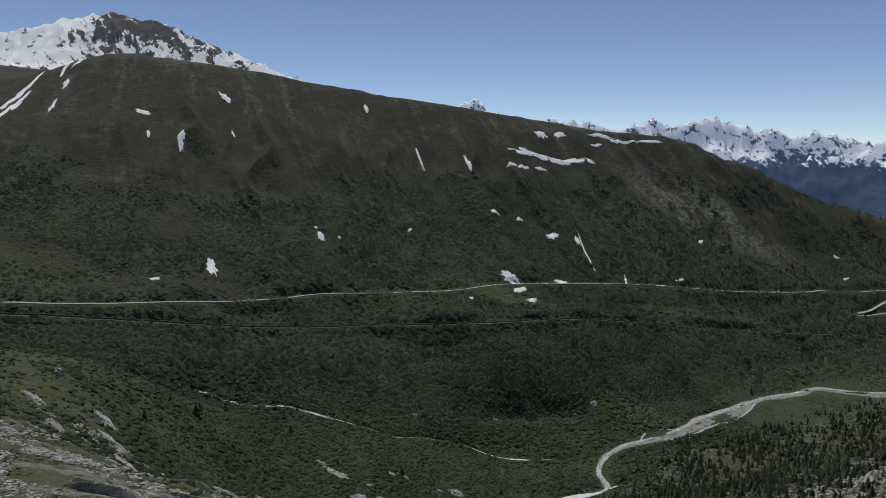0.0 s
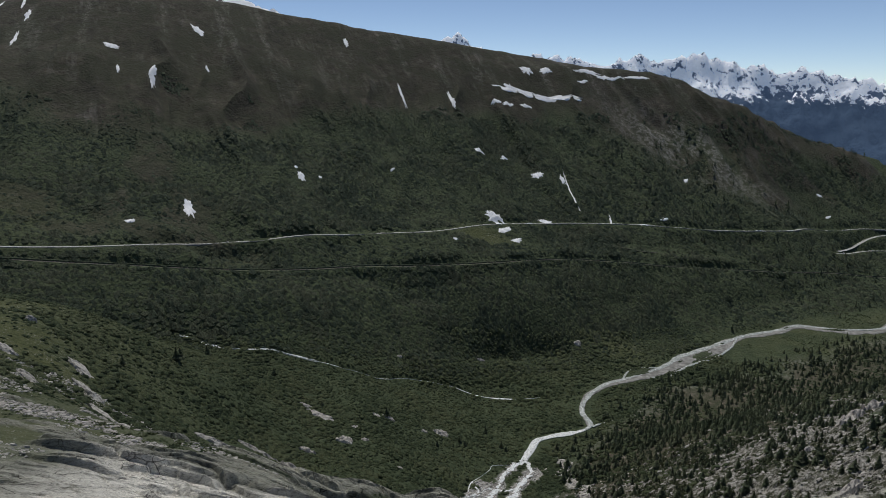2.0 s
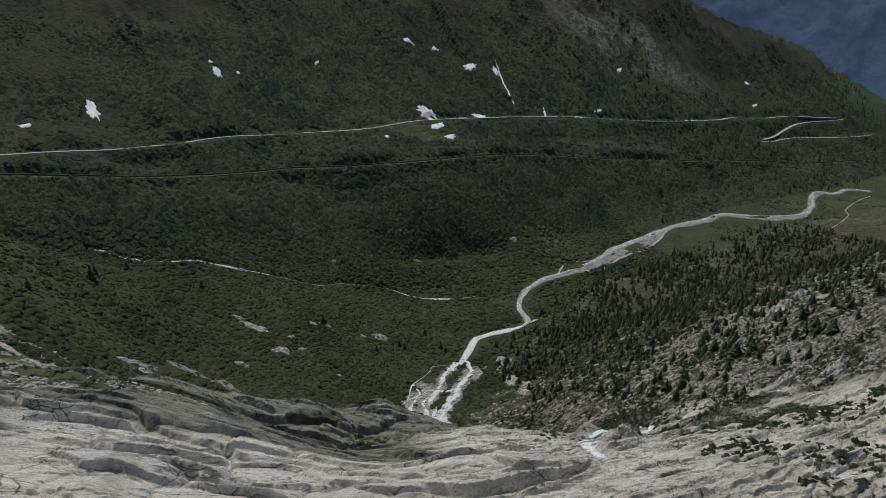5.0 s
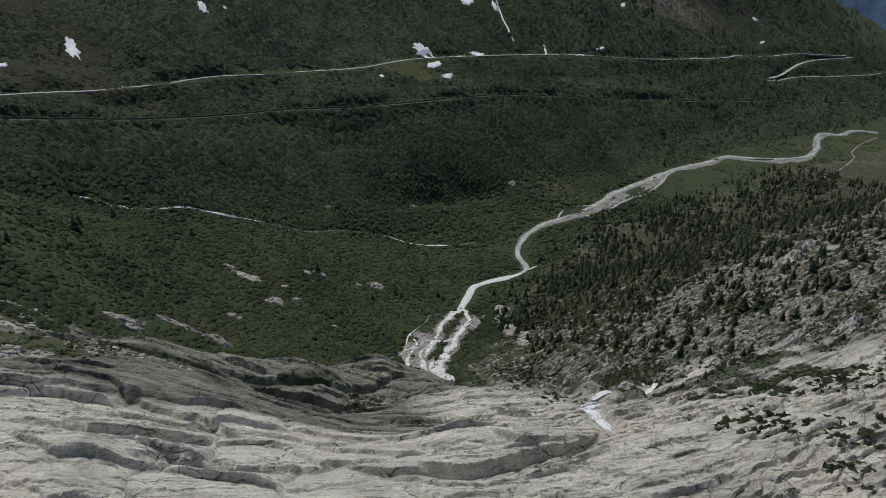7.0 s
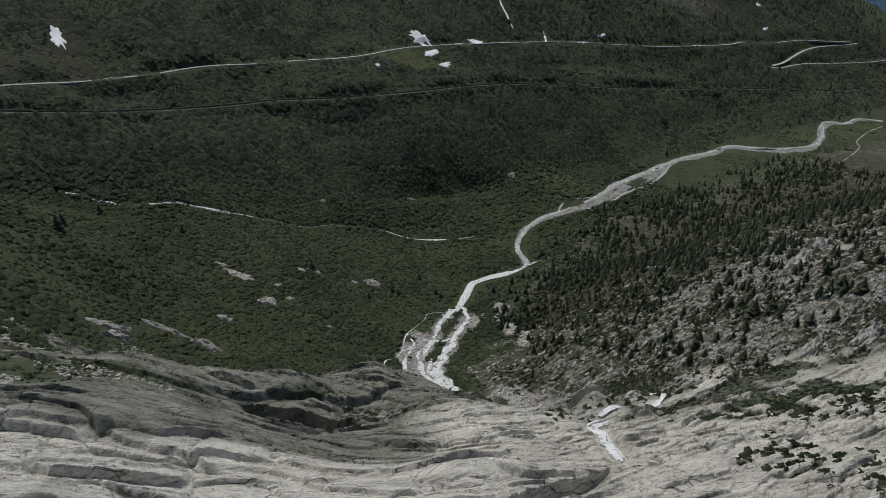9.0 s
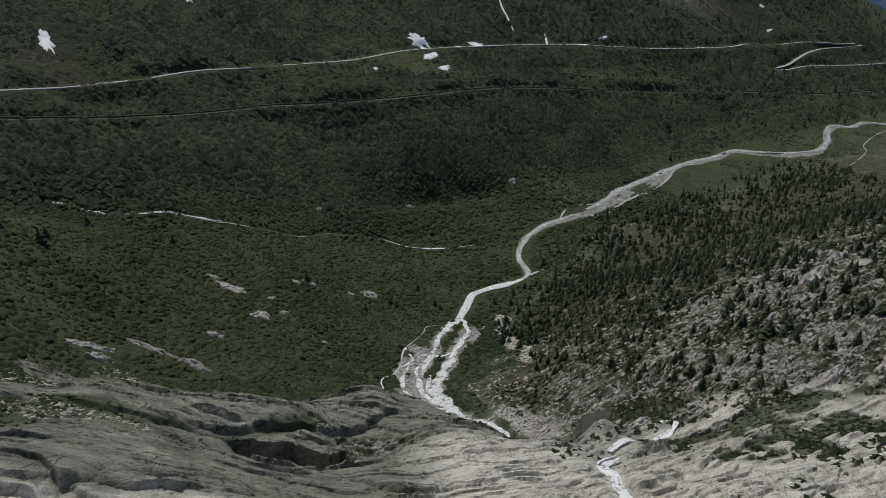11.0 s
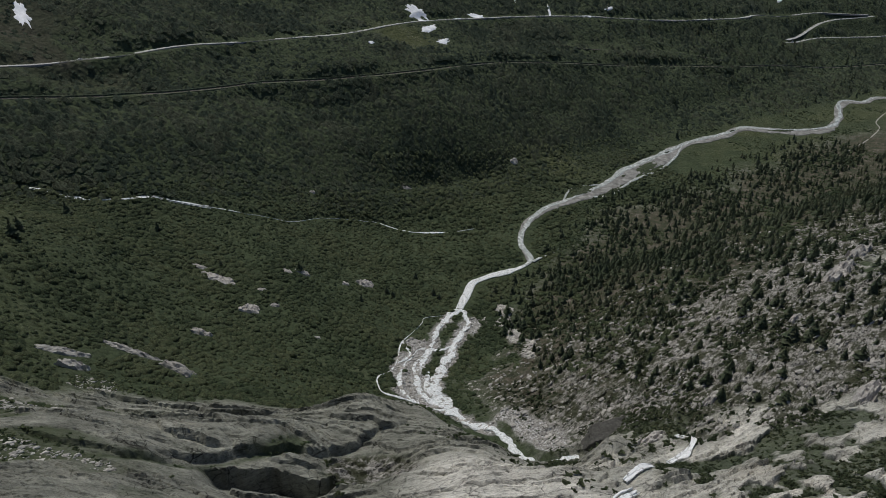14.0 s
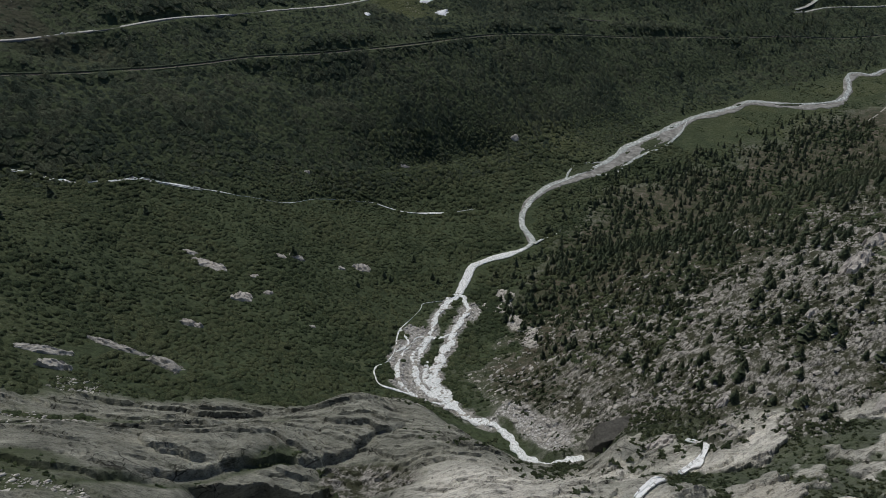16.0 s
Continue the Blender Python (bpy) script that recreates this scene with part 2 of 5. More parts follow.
M_VERGE = plain_material("verge_grass", (0.3, (0.07, 0.085, 0.045)), (0.7, (0.13, 0.14, 0.085)), scale=0.2)


def water_material(name, foam_from, foam_to, base, pale, fine=0.25):
    m, t, b = material(name, 0.22, 0.5)
    n = grain(t, fine, 8, 0.78)
    foam = ramp(t, n, (foam_from, tone(0)), (foam_to, tone(1)))
    silt = ramp(t, grain(t, 0.05, 4), (0.3, base), (0.7, pale))
    rocks = ramp(t, grain(t, fine * 1.5, 8, 0.8), (0.535, tone(0)), (0.58, tone(0.9)))
    paint(t, b, blend(t, rocks, blend(t, foam, silt, (0.80, 0.82, 0.83)), (0.17, 0.165, 0.155)))
    t.links.new(maths(t, "ADD", maths(t, "MULTIPLY", foam, 0.5), 0.22), b.inputs["Roughness"])
    bump(t, b, grain(t, 0.7, 5, 0.7), 0.35)
    return m


M_RIVER = water_material("glacier_water", 0.50, 0.66, (0.31, 0.345, 0.33), (0.42, 0.45, 0.43))
M_RAPID = water_material("white_water", 0.36, 0.56, (0.34, 0.40, 0.41), (0.50, 0.54, 0.54), 0.55)
M_FALL = water_material("falling_water", 0.30, 0.46, (0.52, 0.58, 0.60), (0.66, 0.70, 0.71), 0.16)
M_GRAVEL = plain_material("river_gravel", (0.32, (0.10, 0.10, 0.092)), (0.5, (0.21, 0.21, 0.20)), (0.66, (0.36, 0.36, 0.345)), scale=0.12, relief=0.3, detail=8)
# ---- the lie of the land ----
# s runs along the valley, d across it towards the far ridge; plain at about 0, eye at 430
AX, AY = 0.927, 0.375


def fade(t):
    return t * t * t * (t * (t * 6 - 15) + 10)


def lattice(i, j, seed):
    h = (i.astype(np.int64) * 374761393 + j.astype(np.int64) * 668265263 + seed * 974634777) & 0xFFFFFFFF
    h = ((h ^ (h >> 13)) * 1274126177) & 0xFFFFFFFF
    return ((h ^ (h >> 16)) & 0xFFFFFF) / float(0xFFFFFF)


def value(x, y, seed=0):
    """Smooth noise, 0 to 1, of cell size 1."""
    i, j = np.floor(x), np.floor(y)
    u, v = fade(x - i), fade(y - j)
    a, b = lattice(i, j, seed), lattice(i + 1, j, seed)
    c, e = lattice(i, j + 1, seed), lattice(i + 1, j + 1, seed)
    return (a * (1 - u) + b * u) * (1 - v) + (c * (1 - u) + e * u) * v


def fbm(x, y, size, octaves=4, seed=0, rough=0.5):
    """Fractal noise about 0, between -1 and 1, with its largest cells of that size."""
    total, amp, norm = 0.0, 1.0, 0.0
    for k in range(octaves):
        total = total + amp * (value(x / size + 17.3 * k, y / size - 9.1 * k, seed + k) * 2 - 1)
        norm, amp, size = norm + amp, amp * rough, size * 0.5
    return total / norm


def ridged(x, y, size, octaves=4, seed=0):
    """Sharp crests, 0 to 1."""
    total, amp, norm = 0.0, 1.0, 0.0
    for k in range(octaves):
        total = total + amp * (1 - np.abs(value(x / size + 3.7 * k, y / size + 5.9 * k, seed + k) * 2 - 1)) ** 2
        norm, amp, size = norm + amp, amp * 0.5, size * 0.5
    return total / norm


def step(a, b, x):
    t = np.clip((x - a) / (b - a), 0, 1)
    return t * t * (3 - 2 * t)


# cross-sections of the valley: s, then pairs of d and height
SECTIONS = [
    (-1500, [(-600, 560), (0, 460), (400, 420), (700, 430), (900, 440), (1200, 500), (1900, 640), (2600, 800), (3400, 860)]),
    (-700, [(-600, 480), (0, 390), (300, 350), (600, 320), (800, 300), (900, 300), (1000, 330), (1200, 410), (1500, 500), (1870, 610), (2000, 620), (2600, 720), (3400, 800)]),
    (-330, [(-600, 470), (0, 365), (276, 325), (582, 292), (738, 270), (840, 240), (905, 205), (955, 230), (1150, 310), (1500, 470), (1860, 600), (1960, 610), (2600, 700), (3400, 700)]),
    (-110, [(-600, 460), (0, 350), (160, 332), (276, 307), (426, 277), (582, 254), (640, 253), (738, 238), (800, 218), (850, 178), (888, 158), (925, 176), (1000, 222), (1149, 275), (1400, 412), (1810, 650), (1900, 672), (2400, 680), (3400, 600)]),
    (40, [(-600, 450), (0, 335), (160, 296), (253, 262), (330, 243), (400, 222), (460, 180), (500, 152), (560, 140), (640, 134), (723, 146), (790, 140), (830, 122), (865, 106), (900, 118), (930, 148), (997, 194), (1070, 226), (1149, 253), (1400, 398), (1790, 645), (1880, 662), (2400, 620), (3400, 480)]),
    (130, [(-600, 450), (0, 325), (160, 277), (220, 252), (300, 203), (330, 188), (345, 180), (372, 160), (398, 150), (412, 156), (430, 158), (460, 132), (490, 112), (530, 95), (588, 86), (645, 72), (740, 72), (800, 80), (860, 86), (900, 100), (960, 142), (1035, 180), (1110, 220), (1400, 388), (1795, 640), (1880, 655), (2400, 560), (3400, 380)]),
    (230, [(-600, 450), (0, 320), (160, 262), (199, 242), (275, 190), (330, 172), (380, 134), (430, 108), (469, 95), (490, 66), (520, 42), (600, 34), (735, 46), (800, 52), (850, 60), (900, 86), (960, 130), (1035, 172), (1130, 228), (1400, 378), (1800, 632), (1880, 640), (2400, 500), (3400, 300)]),
    (270, [(-600, 450), (0, 319), (160, 256), (199, 234), (275, 180), (310, 156), (335, 134), (355, 114), (380, 94), (400, 76), (430, 62), (470, 50), (520, 36), (600, 16), (735, 30), (800, 32), (855, 42), (910, 76), (980, 128), (1048, 165), (1140, 216), (1400, 366), (1795, 625), (1875, 632), (2400, 490), (3400, 250)]),
    (320, [(-600, 450), (0, 318), (160, 250), (231, 203), (275, 172), (321, 136), (345, 124), (368, 98), (400, 70), (438, 58), (474, 44), (560, 10), (656, -3), (731, 12), (800, 14), (860, 24), (920, 62), (1000, 122), (1060, 156), (1150, 202), (1400, 352), (1790, 616), (1870, 622), (2400, 480), (3400, 200)]),
    (420, [(-600, 450), (0, 318), (150, 256), (217, 210), (254, 192), (285, 175), (329, 152), (357, 142), (400, 106), (432, 84), (500, 42), (580, 4), (656, -6), (750, -9), (819, -12), (865, -4), (924, 40), (1048, 150), (1120, 184), (1186, 202), (1400, 332), (1780, 602), (1860, 608), (2400, 450), (3400, 150)]),
    (550, [(-600, 450), (0, 330), (200, 242), (300, 196), (366, 157), (400, 136), (466, 90), (540, 50), (599, 18), (660, -6), (710, -12), (800, -15), (880, -8), (930, 18), (1000, 100), (1048, 138), (1120, 164), (1186, 187), (1400, 312), (1760, 580), (1840, 588), (2400, 420), (3400, 100)]),
    (800, [(-600, 450), (0, 330), (300, 190), (450, 112), (550, 60), (620, 2), (670, -16), (830, -23), (890, -19), (940, -4), (1000, 50), (1086, 116), (1150, 138), (1200, 162), (1400, 288), (1730, 545), (1820, 556), (2400, 380), (3400, 0)]),
    (1180, [(-600, 420), (0, 320), (400, 150), (600, 0), (660, -22), (880, -27), (980, -12), (1060, 40), (1130, 84), (1180, 122), (1306, 212), (1400, 280), (1650, 492), (1760, 500), (2300, 260), (3400, -200)]),
    (1420, [(-600, 410), (0, 310), (450, 130), (640, 10), (740, -26), (930, -29), (1015, 0), (1098, 60), (1160, 104), (1300, 200), (1400, 282), (1530, 400), (1610, 462), (1720, 462), (2200, 200), (3400, -280)]),
    (1600, [(-600, 400), (0, 300), (500, 120), (680, 0), (780, -30), (930, -30), (1050, 0), (1134, 38), (1190, 84), (1290, 150), (1400, 255), (1530, 384), (1640, 384), (2100, 100), (3400, -350)]),
    (2050, [(-600, 350), (0, 250), (600, 40), (760, -34), (1000, -36), (1100, 20), (1160, 70), (1300, 150), (1400, 215), (1480, 222), (1700, 60), (2200, -250), (3400, -420)]),
    (2800, [(-600, 300), (0, 200), (700, -30), (850, -60), (1200, -80), (1500, -160), (2000, -380), (2600, -450), (3400, -450)]),
    (4200, [(-600, 200), (0, 50), (700, -200), (1200, -380), (2000, -450), (3400, -450)]),
]
DD = np.arange(-600, 3401, 10.0)


def section(knots):
    d, z = zip(*knots)
    row = np.interp(DD, d, z)
    k = np.exp(-np.arange(-3, 4) ** 2 / 2.5)
    return np.convolve(np.pad(row, 3, mode="edge"), k / k.sum(), mode="valid")


SS = np.array([s for s, _ in SECTIONS], float)
TABLE = np.array([section(k) for _, k in SECTIONS])


def loft(s, d):
    i = np.clip(np.searchsorted(SS, s) - 1, 0, len(SS) - 2)
    t = np.clip((s - SS[i]) / (SS[i + 1] - SS[i]), 0, 1)
    f = np.clip((d + 600) / 10, 0, len(DD) - 1.001)
    j = f.astype(int)
    f = f - j

    def row(k):
        return TABLE[k, j] * (1 - f) + TABLE[k, j + 1] * f
    a, b, c, e = row(np.maximum(i - 1, 0)), row(i), row(i + 1), row(np.minimum(i + 2, len(SS) - 1))
    ia, ie = np.maximum(i - 1, 0), np.minimum(i + 2, len(SS) - 1)
    gap = SS[i + 1] - SS[i]
    m0 = (c - a) / np.maximum(SS[i + 1] - SS[ia], 1) * gap
    m1 = (e - b) / np.maximum(SS[ie] - SS[i], 1) * gap
    return (2 * t**3 - 3 * t**2 + 1) * b + (t**3 - 2 * t**2 + t) * m0 + (3 * t**2 - 2 * t**3) * c + (t**3 - t**2) * m1


# the snowy summit behind the brow: crest points x, y, height
CREST = [(-2700, 3300, 760), (-2200, 3050, 880), (-1822, 2900, 915), (-1580, 2950, 985), (-1410, 3000, 1022), (-1147, 2900, 955), (-980, 2800, 880), (-833, 2700, 822), (-620, 2500, 730), (-380, 2350, 640)]


def near_line(x, y, line):
    """Distance to a polyline, and its third value at the nearest place."""
    best, z = np.full(x.shape, 1e9), np.zeros(x.shape)
    for (x0, y0, *w0), (x1, y1, *w1) in zip(line[:-1], line[1:]):
        l2 = max((x1 - x0) ** 2 + (y1 - y0) ** 2, 1e-6)
        t = np.clip(((x - x0) * (x1 - x0) + (y - y0) * (y1 - y0)) / l2, 0, 1)
        g = np.hypot(x - x0 - t * (x1 - x0), y - y0 - t * (y1 - y0))
        closer = g < best
        best = np.where(closer, g, best)
        if w0:
            z = np.where(closer, w0[0] + t * (w1[0] - w0[0]), z)
    return best, z


def smooth_max(a, b, k):
    h = np.clip(0.5 + 0.5 * (a - b) / k, 0, 1)
    return b + (a - b) * h + k * h * (1 - h)


# rock humps and hollows on the slabs: x, y, height, reach along x and y
HUMPS = [(40, 287, 7, 20, 14), (-92, 258, 3, 26, 14), (-34, 420, 13, 34, 26), (8, 500, 9, 22, 22), (-124, 420, 8, 26, 20), (28, 388, 5, 13, 10), (-132, 586, -6, 30, 22), (31, 492, -5, 12, 14), (139, 376, 8, 16, 14), (146, 424, 17, 12, 9), (194, 350, 4, 18, 14), (193, 431, -5, 10, 9), (16, 412, -9, 24, 18), (91, 404, -17, 22, 20), (138, 449, -5, 9, 8), (62, 374, 4, 14, 10)]


def base_height(x, y):
    s, d = x * AX + y * AY, y * AX - x * AY
    z = loft(s, d)
    g, top = near_line(x, y, CREST)
    peak = top - 0.62 * g + 0.00008 * g * g
    z = np.where(g < 2600, smooth_max(z, peak, 60.0), z)
    for hx, hy, high, rx, ry in HUMPS:
        near = (np.abs(x - hx) < 2.6 * rx) & (np.abs(y - hy) < 2.6 * ry)
        if near.any():
            z = np.where(near, z + high * np.exp(-((x - hx) / rx) ** 2 - ((y - hy) / ry) ** 2), z)
    return z


# bed of the torrent below the slabs: x, y, height
GORGE = [(146, 464, 82), (124, 468, 74), (114, 483, 66), (110, 506, 57), (103, 528, 50), (87, 542, 44), (73, 562, 37), (69, 588, 29), (72, 625, 19), (84, 654, 11), (112, 712, 2), (118, 760, -4)]
# rock ledges whose broken face looks back up the slope: height of the step, reach, then x, y
LEDGES = [
    (9, 16, [(21, 257), (36, 250), (46, 252), (58, 259), (71, 266), (84, 268)]),
    (3, 9, [(-80, 283), (-71, 288), (-52, 291), (-31, 287), (-18, 281), (-7, 283)]),
    (4, 9, [(-74, 252), (-63, 257), (-41, 253), (-27, 251), (-13, 257)]),
    (5, 8, [(-4, 254), (6, 250), (13, 251), (22, 256)]),
    (3, 10, [(-120, 273), (-108, 273), (-98, 275), (-86, 285)]),
    (4, 12, [(-135, 293), (-119, 304), (-100, 306), (-70, 298), (-48, 288)]),
    (25, 10, [(-58, 393), (-46, 397), (-34, 399), (-15, 400), (-9, 404)]),
    (6, 12, [(-76, 393), (-65, 397), (-48, 412), (-34, 416), (-12, 426), (4, 441), (19, 458)]),
    (4, 9, [(-125, 388), (-109, 382), (-89, 380), (-75, 391)]),
    (5, 10, [(-150, 430), (-120, 440), (-90, 446), (-60, 452)]),
]


def carve(x, y, z):
    g, floor = near_line(x, y, GORGE)
    wide = 4 + 20 * step(545, 610, y)
    cut = floor + np.maximum(g - wide, 0) * (1.05 - 0.6 * step(560, 640, y) + 0.7 * (1 - step(490, 530, y)))
    return np.where(g < 110, np.minimum(z, cut + 200 * step(70, 110, g)), z)


def ledges(x, y, z):
    for high, reach, pts in LEDGES:
        px, py = np.array(pts, float).T
        line = np.interp(x, px, py) + fbm(x, y * 0.5, 16, 4, 61, 0.6) * 4
        ends = step(px[0] - 8, px[0] + 6, x) * (1 - step(px[-1] - 6, px[-1] + 8, x))
        gap = line - y
        z = z - high * ends * step(-1.3, 0.9, gap + 1.0 * fbm(x, y, 5, 2, 67)) * np.exp(-np.maximum(gap, 0) / reach)
    return z


TURF_STRIP = [(-150, 352), (-112, 360), (-97, 371), (-84, 384), (-68, 388), (-45, 408), (-25, 424)]
TURF_PIT = [(-66, 440), (-52, 436)]


def mats(x, y, s, d):
    """Turf and shrub mats between the slabs below the moraine; 0 to 1."""
    edge = np.interp(s, [270, 330, 420, 560, 760], [405, 340, 240, 165, 110])
    near = np.exp(-((d - edge) / np.where(d < edge, 125, 60)) ** 2)
    n = fbm(x * 0.8 + y * 0.6, 1.5 * (y * 0.8 - x * 0.6), 30, 4, 88)
    return step(-0.03, 0.05, n - 0.42 + 0.33 * near) * step(edge - 175, edge - 145, d) * step(245, 285, s)


def zones(x, y):
    """Where bare rock, blocks and woods lie; each 0 to 1."""
    s, d = x * AX + y * AY, y * AX - x * AY
    w = fbm(x, y, 70, 4, 5)
    edge = np.interp(s, [-400, -190, -120, -40, 40, 130, 200, 235, 270, 330, 420, 560, 760], [100, 260, 480, 536, 522, 512, 492, 485, 405, 352, 240, 165, 110])
    slab = 1 - step(-10, 14, d - edge - w * 26)
    turf = (1 - step(30, 90, s)) * step(-12, 12, y - np.where(x < -120, 338 + (x + 120) * 0.85, 338) + w * 12) * step(-0.06, 0.10, fbm(x, y * 1.8, 52, 4, 6) + 0.22 * (1 - step(-140, -80, x))) * (1 - 0.75 * step(415, 450, y) * step(-190, -160, x))
    band = np.exp(-((y - 462 - 0.12 * (x + 100)) / 9.0) ** 2) * (1 - step(-50, -20, x)) * step(-0.25, 0.0, w)
    slab = slab * (1 - 0.8 * (1 - step(-180, -140, x)) * step(-0.15, 0.1, fbm(x, y, 25, 4, 83)))
    knob = np.exp(-((s - 556) / 26) ** 4 - ((d - 362) / 16) ** 4)
    slab = np.maximum(slab * (1 - np.maximum(turf * 0.9, band)), knob * step(-0.3, 0.1, fbm(x, y, 12, 3, 7)))
    right = step(290, 350, s + w * 20) * step(edge - 10, edge + 20, d) * (1 - knob)
    far = np.interp(s, [250, 300, 390, 480, 600, 720, 900, 1400], [505, 560, 575, 650, 715, 775, 775, 790])
    wedge = np.maximum(np.exp(-((x - 122) / 31) ** 4 - ((y - 655) / 42) ** 4), np.exp(-((x - 97) / 13) ** 4 - ((y - 500) / 24) ** 4))
    right = right * (1 - step(0.25, 0.5, wedge + 0.3 * w))
    mixed = step(300, 345, s) * step(edge - 62, edge - 30, d + w * 14) * step(-0.02, 0.10, fbm(x * 0.8 + y * 0.6, 1.7 * (y * 0.8 - x * 0.6), 34, 4, 8))
    slab = slab * (1 - 0.95 * mixed * (1 - knob))
    slab = slab * (1 - 0.9 * mats(x, y, s, d) * (1 - knob))
    strip = np.minimum(near_line(x, y, TURF_STRIP)[0], near_line(x, y, TURF_PIT)[0] + 5)
    slab = slab * (1 - 0.9 * step(-3, 3, 4.5 - strip + 7 * w))
    hollow = np.exp(-((x - 13) / 27) ** 2 - ((y - 412) / 22) ** 2)
    slab = slab * (1 - step(0.3, 0.55, hollow + 0.15 * w))
    rubble = np.maximum(np.maximum(right, mixed), step(0.3, 0.55, hollow + 0.15 * w)) * (1 - step(-45, 25, d - far - w * 50))
    return slab, rubble


def cells(u, v, seed):
    """Cells about a scatter of points: nearest and next distance, a number for each cell, and the way north from its middle."""
    i, j = np.floor(u), np.floor(v)
    f1, f2, own, north = np.full(u.shape, 9.0), np.full(u.shape, 9.0), np.zeros(u.shape), np.zeros(u.shape)
    for di in (-1, 0, 1):
        for dj in (-1, 0, 1):
            a, b = i + di, j + dj
            du, dv = u - a - 0.15 - 0.7 * lattice(a, b, seed), v - b - 0.15 - 0.7 * lattice(a, b, seed + 1)
            g = np.hypot(du, dv)
            f2 = np.minimum(f2, np.maximum(f1, g))
            own = np.where(g < f1, lattice(a, b, seed + 2), own)
            north = np.where(g < f1, dv, north)
            f1 = np.minimum(f1, g)
    return f1, f2, own, north


def ledge_set(u, v, long, wide, rise, seed, joint=0.10, rare=2.0, soft=0.05, deep=0.25):
    """Overlapping rock sheets whose broken lips look up the slope."""
    f1, f2, own, north = cells(u / long, v / wide, seed)
    back = (-north - 0.5 * f1 * f1 + 0.35) * step(0.0, soft, f2 - f1)
    return rise * ((0.06 + 1.15 * own**rare) * back + (own - 0.5) * 0.22 - deep * np.exp(-((f2 - f1) / joint) ** 2))


def sheets(x, y, turn, seed, rough=0.0):
    """Whalebacks and broken sheets of granite, drawn out along one bearing. rough: 0 smooth-worn, 1 broken."""
    c, s = math.cos(radians(turn)), math.sin(radians(turn))
    u, v = x * c + y * s, y * c - x * s
    u, v = u + fbm(x, y, 34, 4, seed) * 12, v + fbm(x, y, 36, 5, seed + 4) * 11
    wild = np.maximum(step(0.38, 0.66, value(x / 44, y / 24, seed + 30)), 0.6 * step(385, 410, y))
    calm = 0.45 + 0.75 * value(x / 70, y / 50, seed + 31)
    out = ledge_set(u, v, 38, 17, 5.2 * calm, seed + 10, 0.04, 2.2, 0.14, 0.22)
    worn = 1 - 0.5 * (1 - step(300, 325, y)) * (1 - step(20, 70, x))
    out = out + worn * (0.40 + 0.35 * rough + 0.50 * wild) * ledge_set(u + 9, v, 17, 5.0, 2.8, seed + 20, 0.07, 1.8, 0.07, 0.2)
    out = out + worn * (0.25 + 0.32 * rough + 0.50 * wild) * ledge_set(u + 5, v + 3, 6.5, 2.0, 1.2, seed + 40, 0.12, 1.3, 0.04, 0.25)
    return out + 1.0


def relief(x, y, z):
    """Slab sheets, block fields, gullies: the ground's finer shape."""
    slab, rubble = zones(x, y)
    s, d = x * AX + y * AY, y * AX - x * AY
    out = z.copy()
    k = np.where(slab > 0.01)
    if k[0].size:
        xs, ys = x[k], y[k]
        swing = step(50, 130, xs - 0.15 * (ys - 300))
        out[k] += slab[k] * ((1 - swing) * sheets(xs, ys, -3, 110) + swing * 0.95 * sheets(xs, ys, 24, 210, 1.15) + 0.22 * fbm(xs, ys, 4, 3, 17))
    k = np.where(rubble > 0.01)
    if k[0].size:
        xs, ys = x[k], y[k]
        u, v = xs * 0.8 + ys * 0.6 + fbm(xs, ys, 25, 3, 24) * 6, ys * 0.8 - xs * 0.6 + fbm(xs, ys, 25, 3, 25) * 6
        ribs = 0.7 * ledge_set(u, v, 15, 6.0, 3.6, 310) + 0.8 * ledge_set(u, v, 5.2, 2.4, 1.9, 320, 0.12)
        out[k] += rubble[k] * (1 - 0.6 * step(540, 640, d[k])) * (ribs + fbm(xs, ys, 60, 3, 22) * 4)
    slope = step(930, 1050, d) * (1 - step(2000, 2600, d))
    gully = ridged(s + fbm(x, y, 220, 3, 31) * 60, d * 0.18, 110, 4, 32)
    brow = 1 - 0.85 * step(1480, 1720, d)
    out = out + slope * brow * ((gully - 0.42) * (13 + 28 * step(1150, 1450, d)) + fbm(x, y, 45, 4, 33) * 5.0)
    dell = ridged(s * 0.6 + fbm(x, y, 160, 3, 37) * 50, d, 120, 3, 38) * step(900, 960, d) * (1 - step(1120, 1200, d))
    out = out - dell * 13 + 6 * step(900, 960, d) * (1 - step(1120, 1200, d))
    out = out - 10 * np.exp(-((d - 922 + 14 * fbm(x, y, 60, 3, 44)) / 17) ** 2) * step(360, 430, s) * (1 - step(590, 690, s)) * (0.6 + 0.8 * value(s / 70, d / 70, 39))
    hills = step(500, 560, d) * (1 - step(870, 930, d)) * (1 - step(250, 420, s))
    out = out + hills * (fbm(x, y, 90, 4, 35) * 5)
    plain = step(600, 680, d) * (1 - step(860, 900, d)) * step(300, 480, s)
    out = out + plain * fbm(x, y, 60, 4, 36) * 1.2
    high = step(2150, 2500, y) * (1 - step(900, 1500, x))
    g, _ = near_line(x, y, CREST)
    out = out + high * (step(5, 140, g) * (ridged(x + 0.4 * y, y * 0.5, 260, 5, 41) - 0.45) * 75 + fbm(x, y, 60, 4, 42) * 8 + (ridged(x, y, 60, 4, 43) - 0.4) * 24)
    return out


def height(x, y):
    x, y = np.asarray(x, float), np.asarray(y, float)
    return carve(x, y, relief(x, y, ledges(x, y, base_height(x, y))))


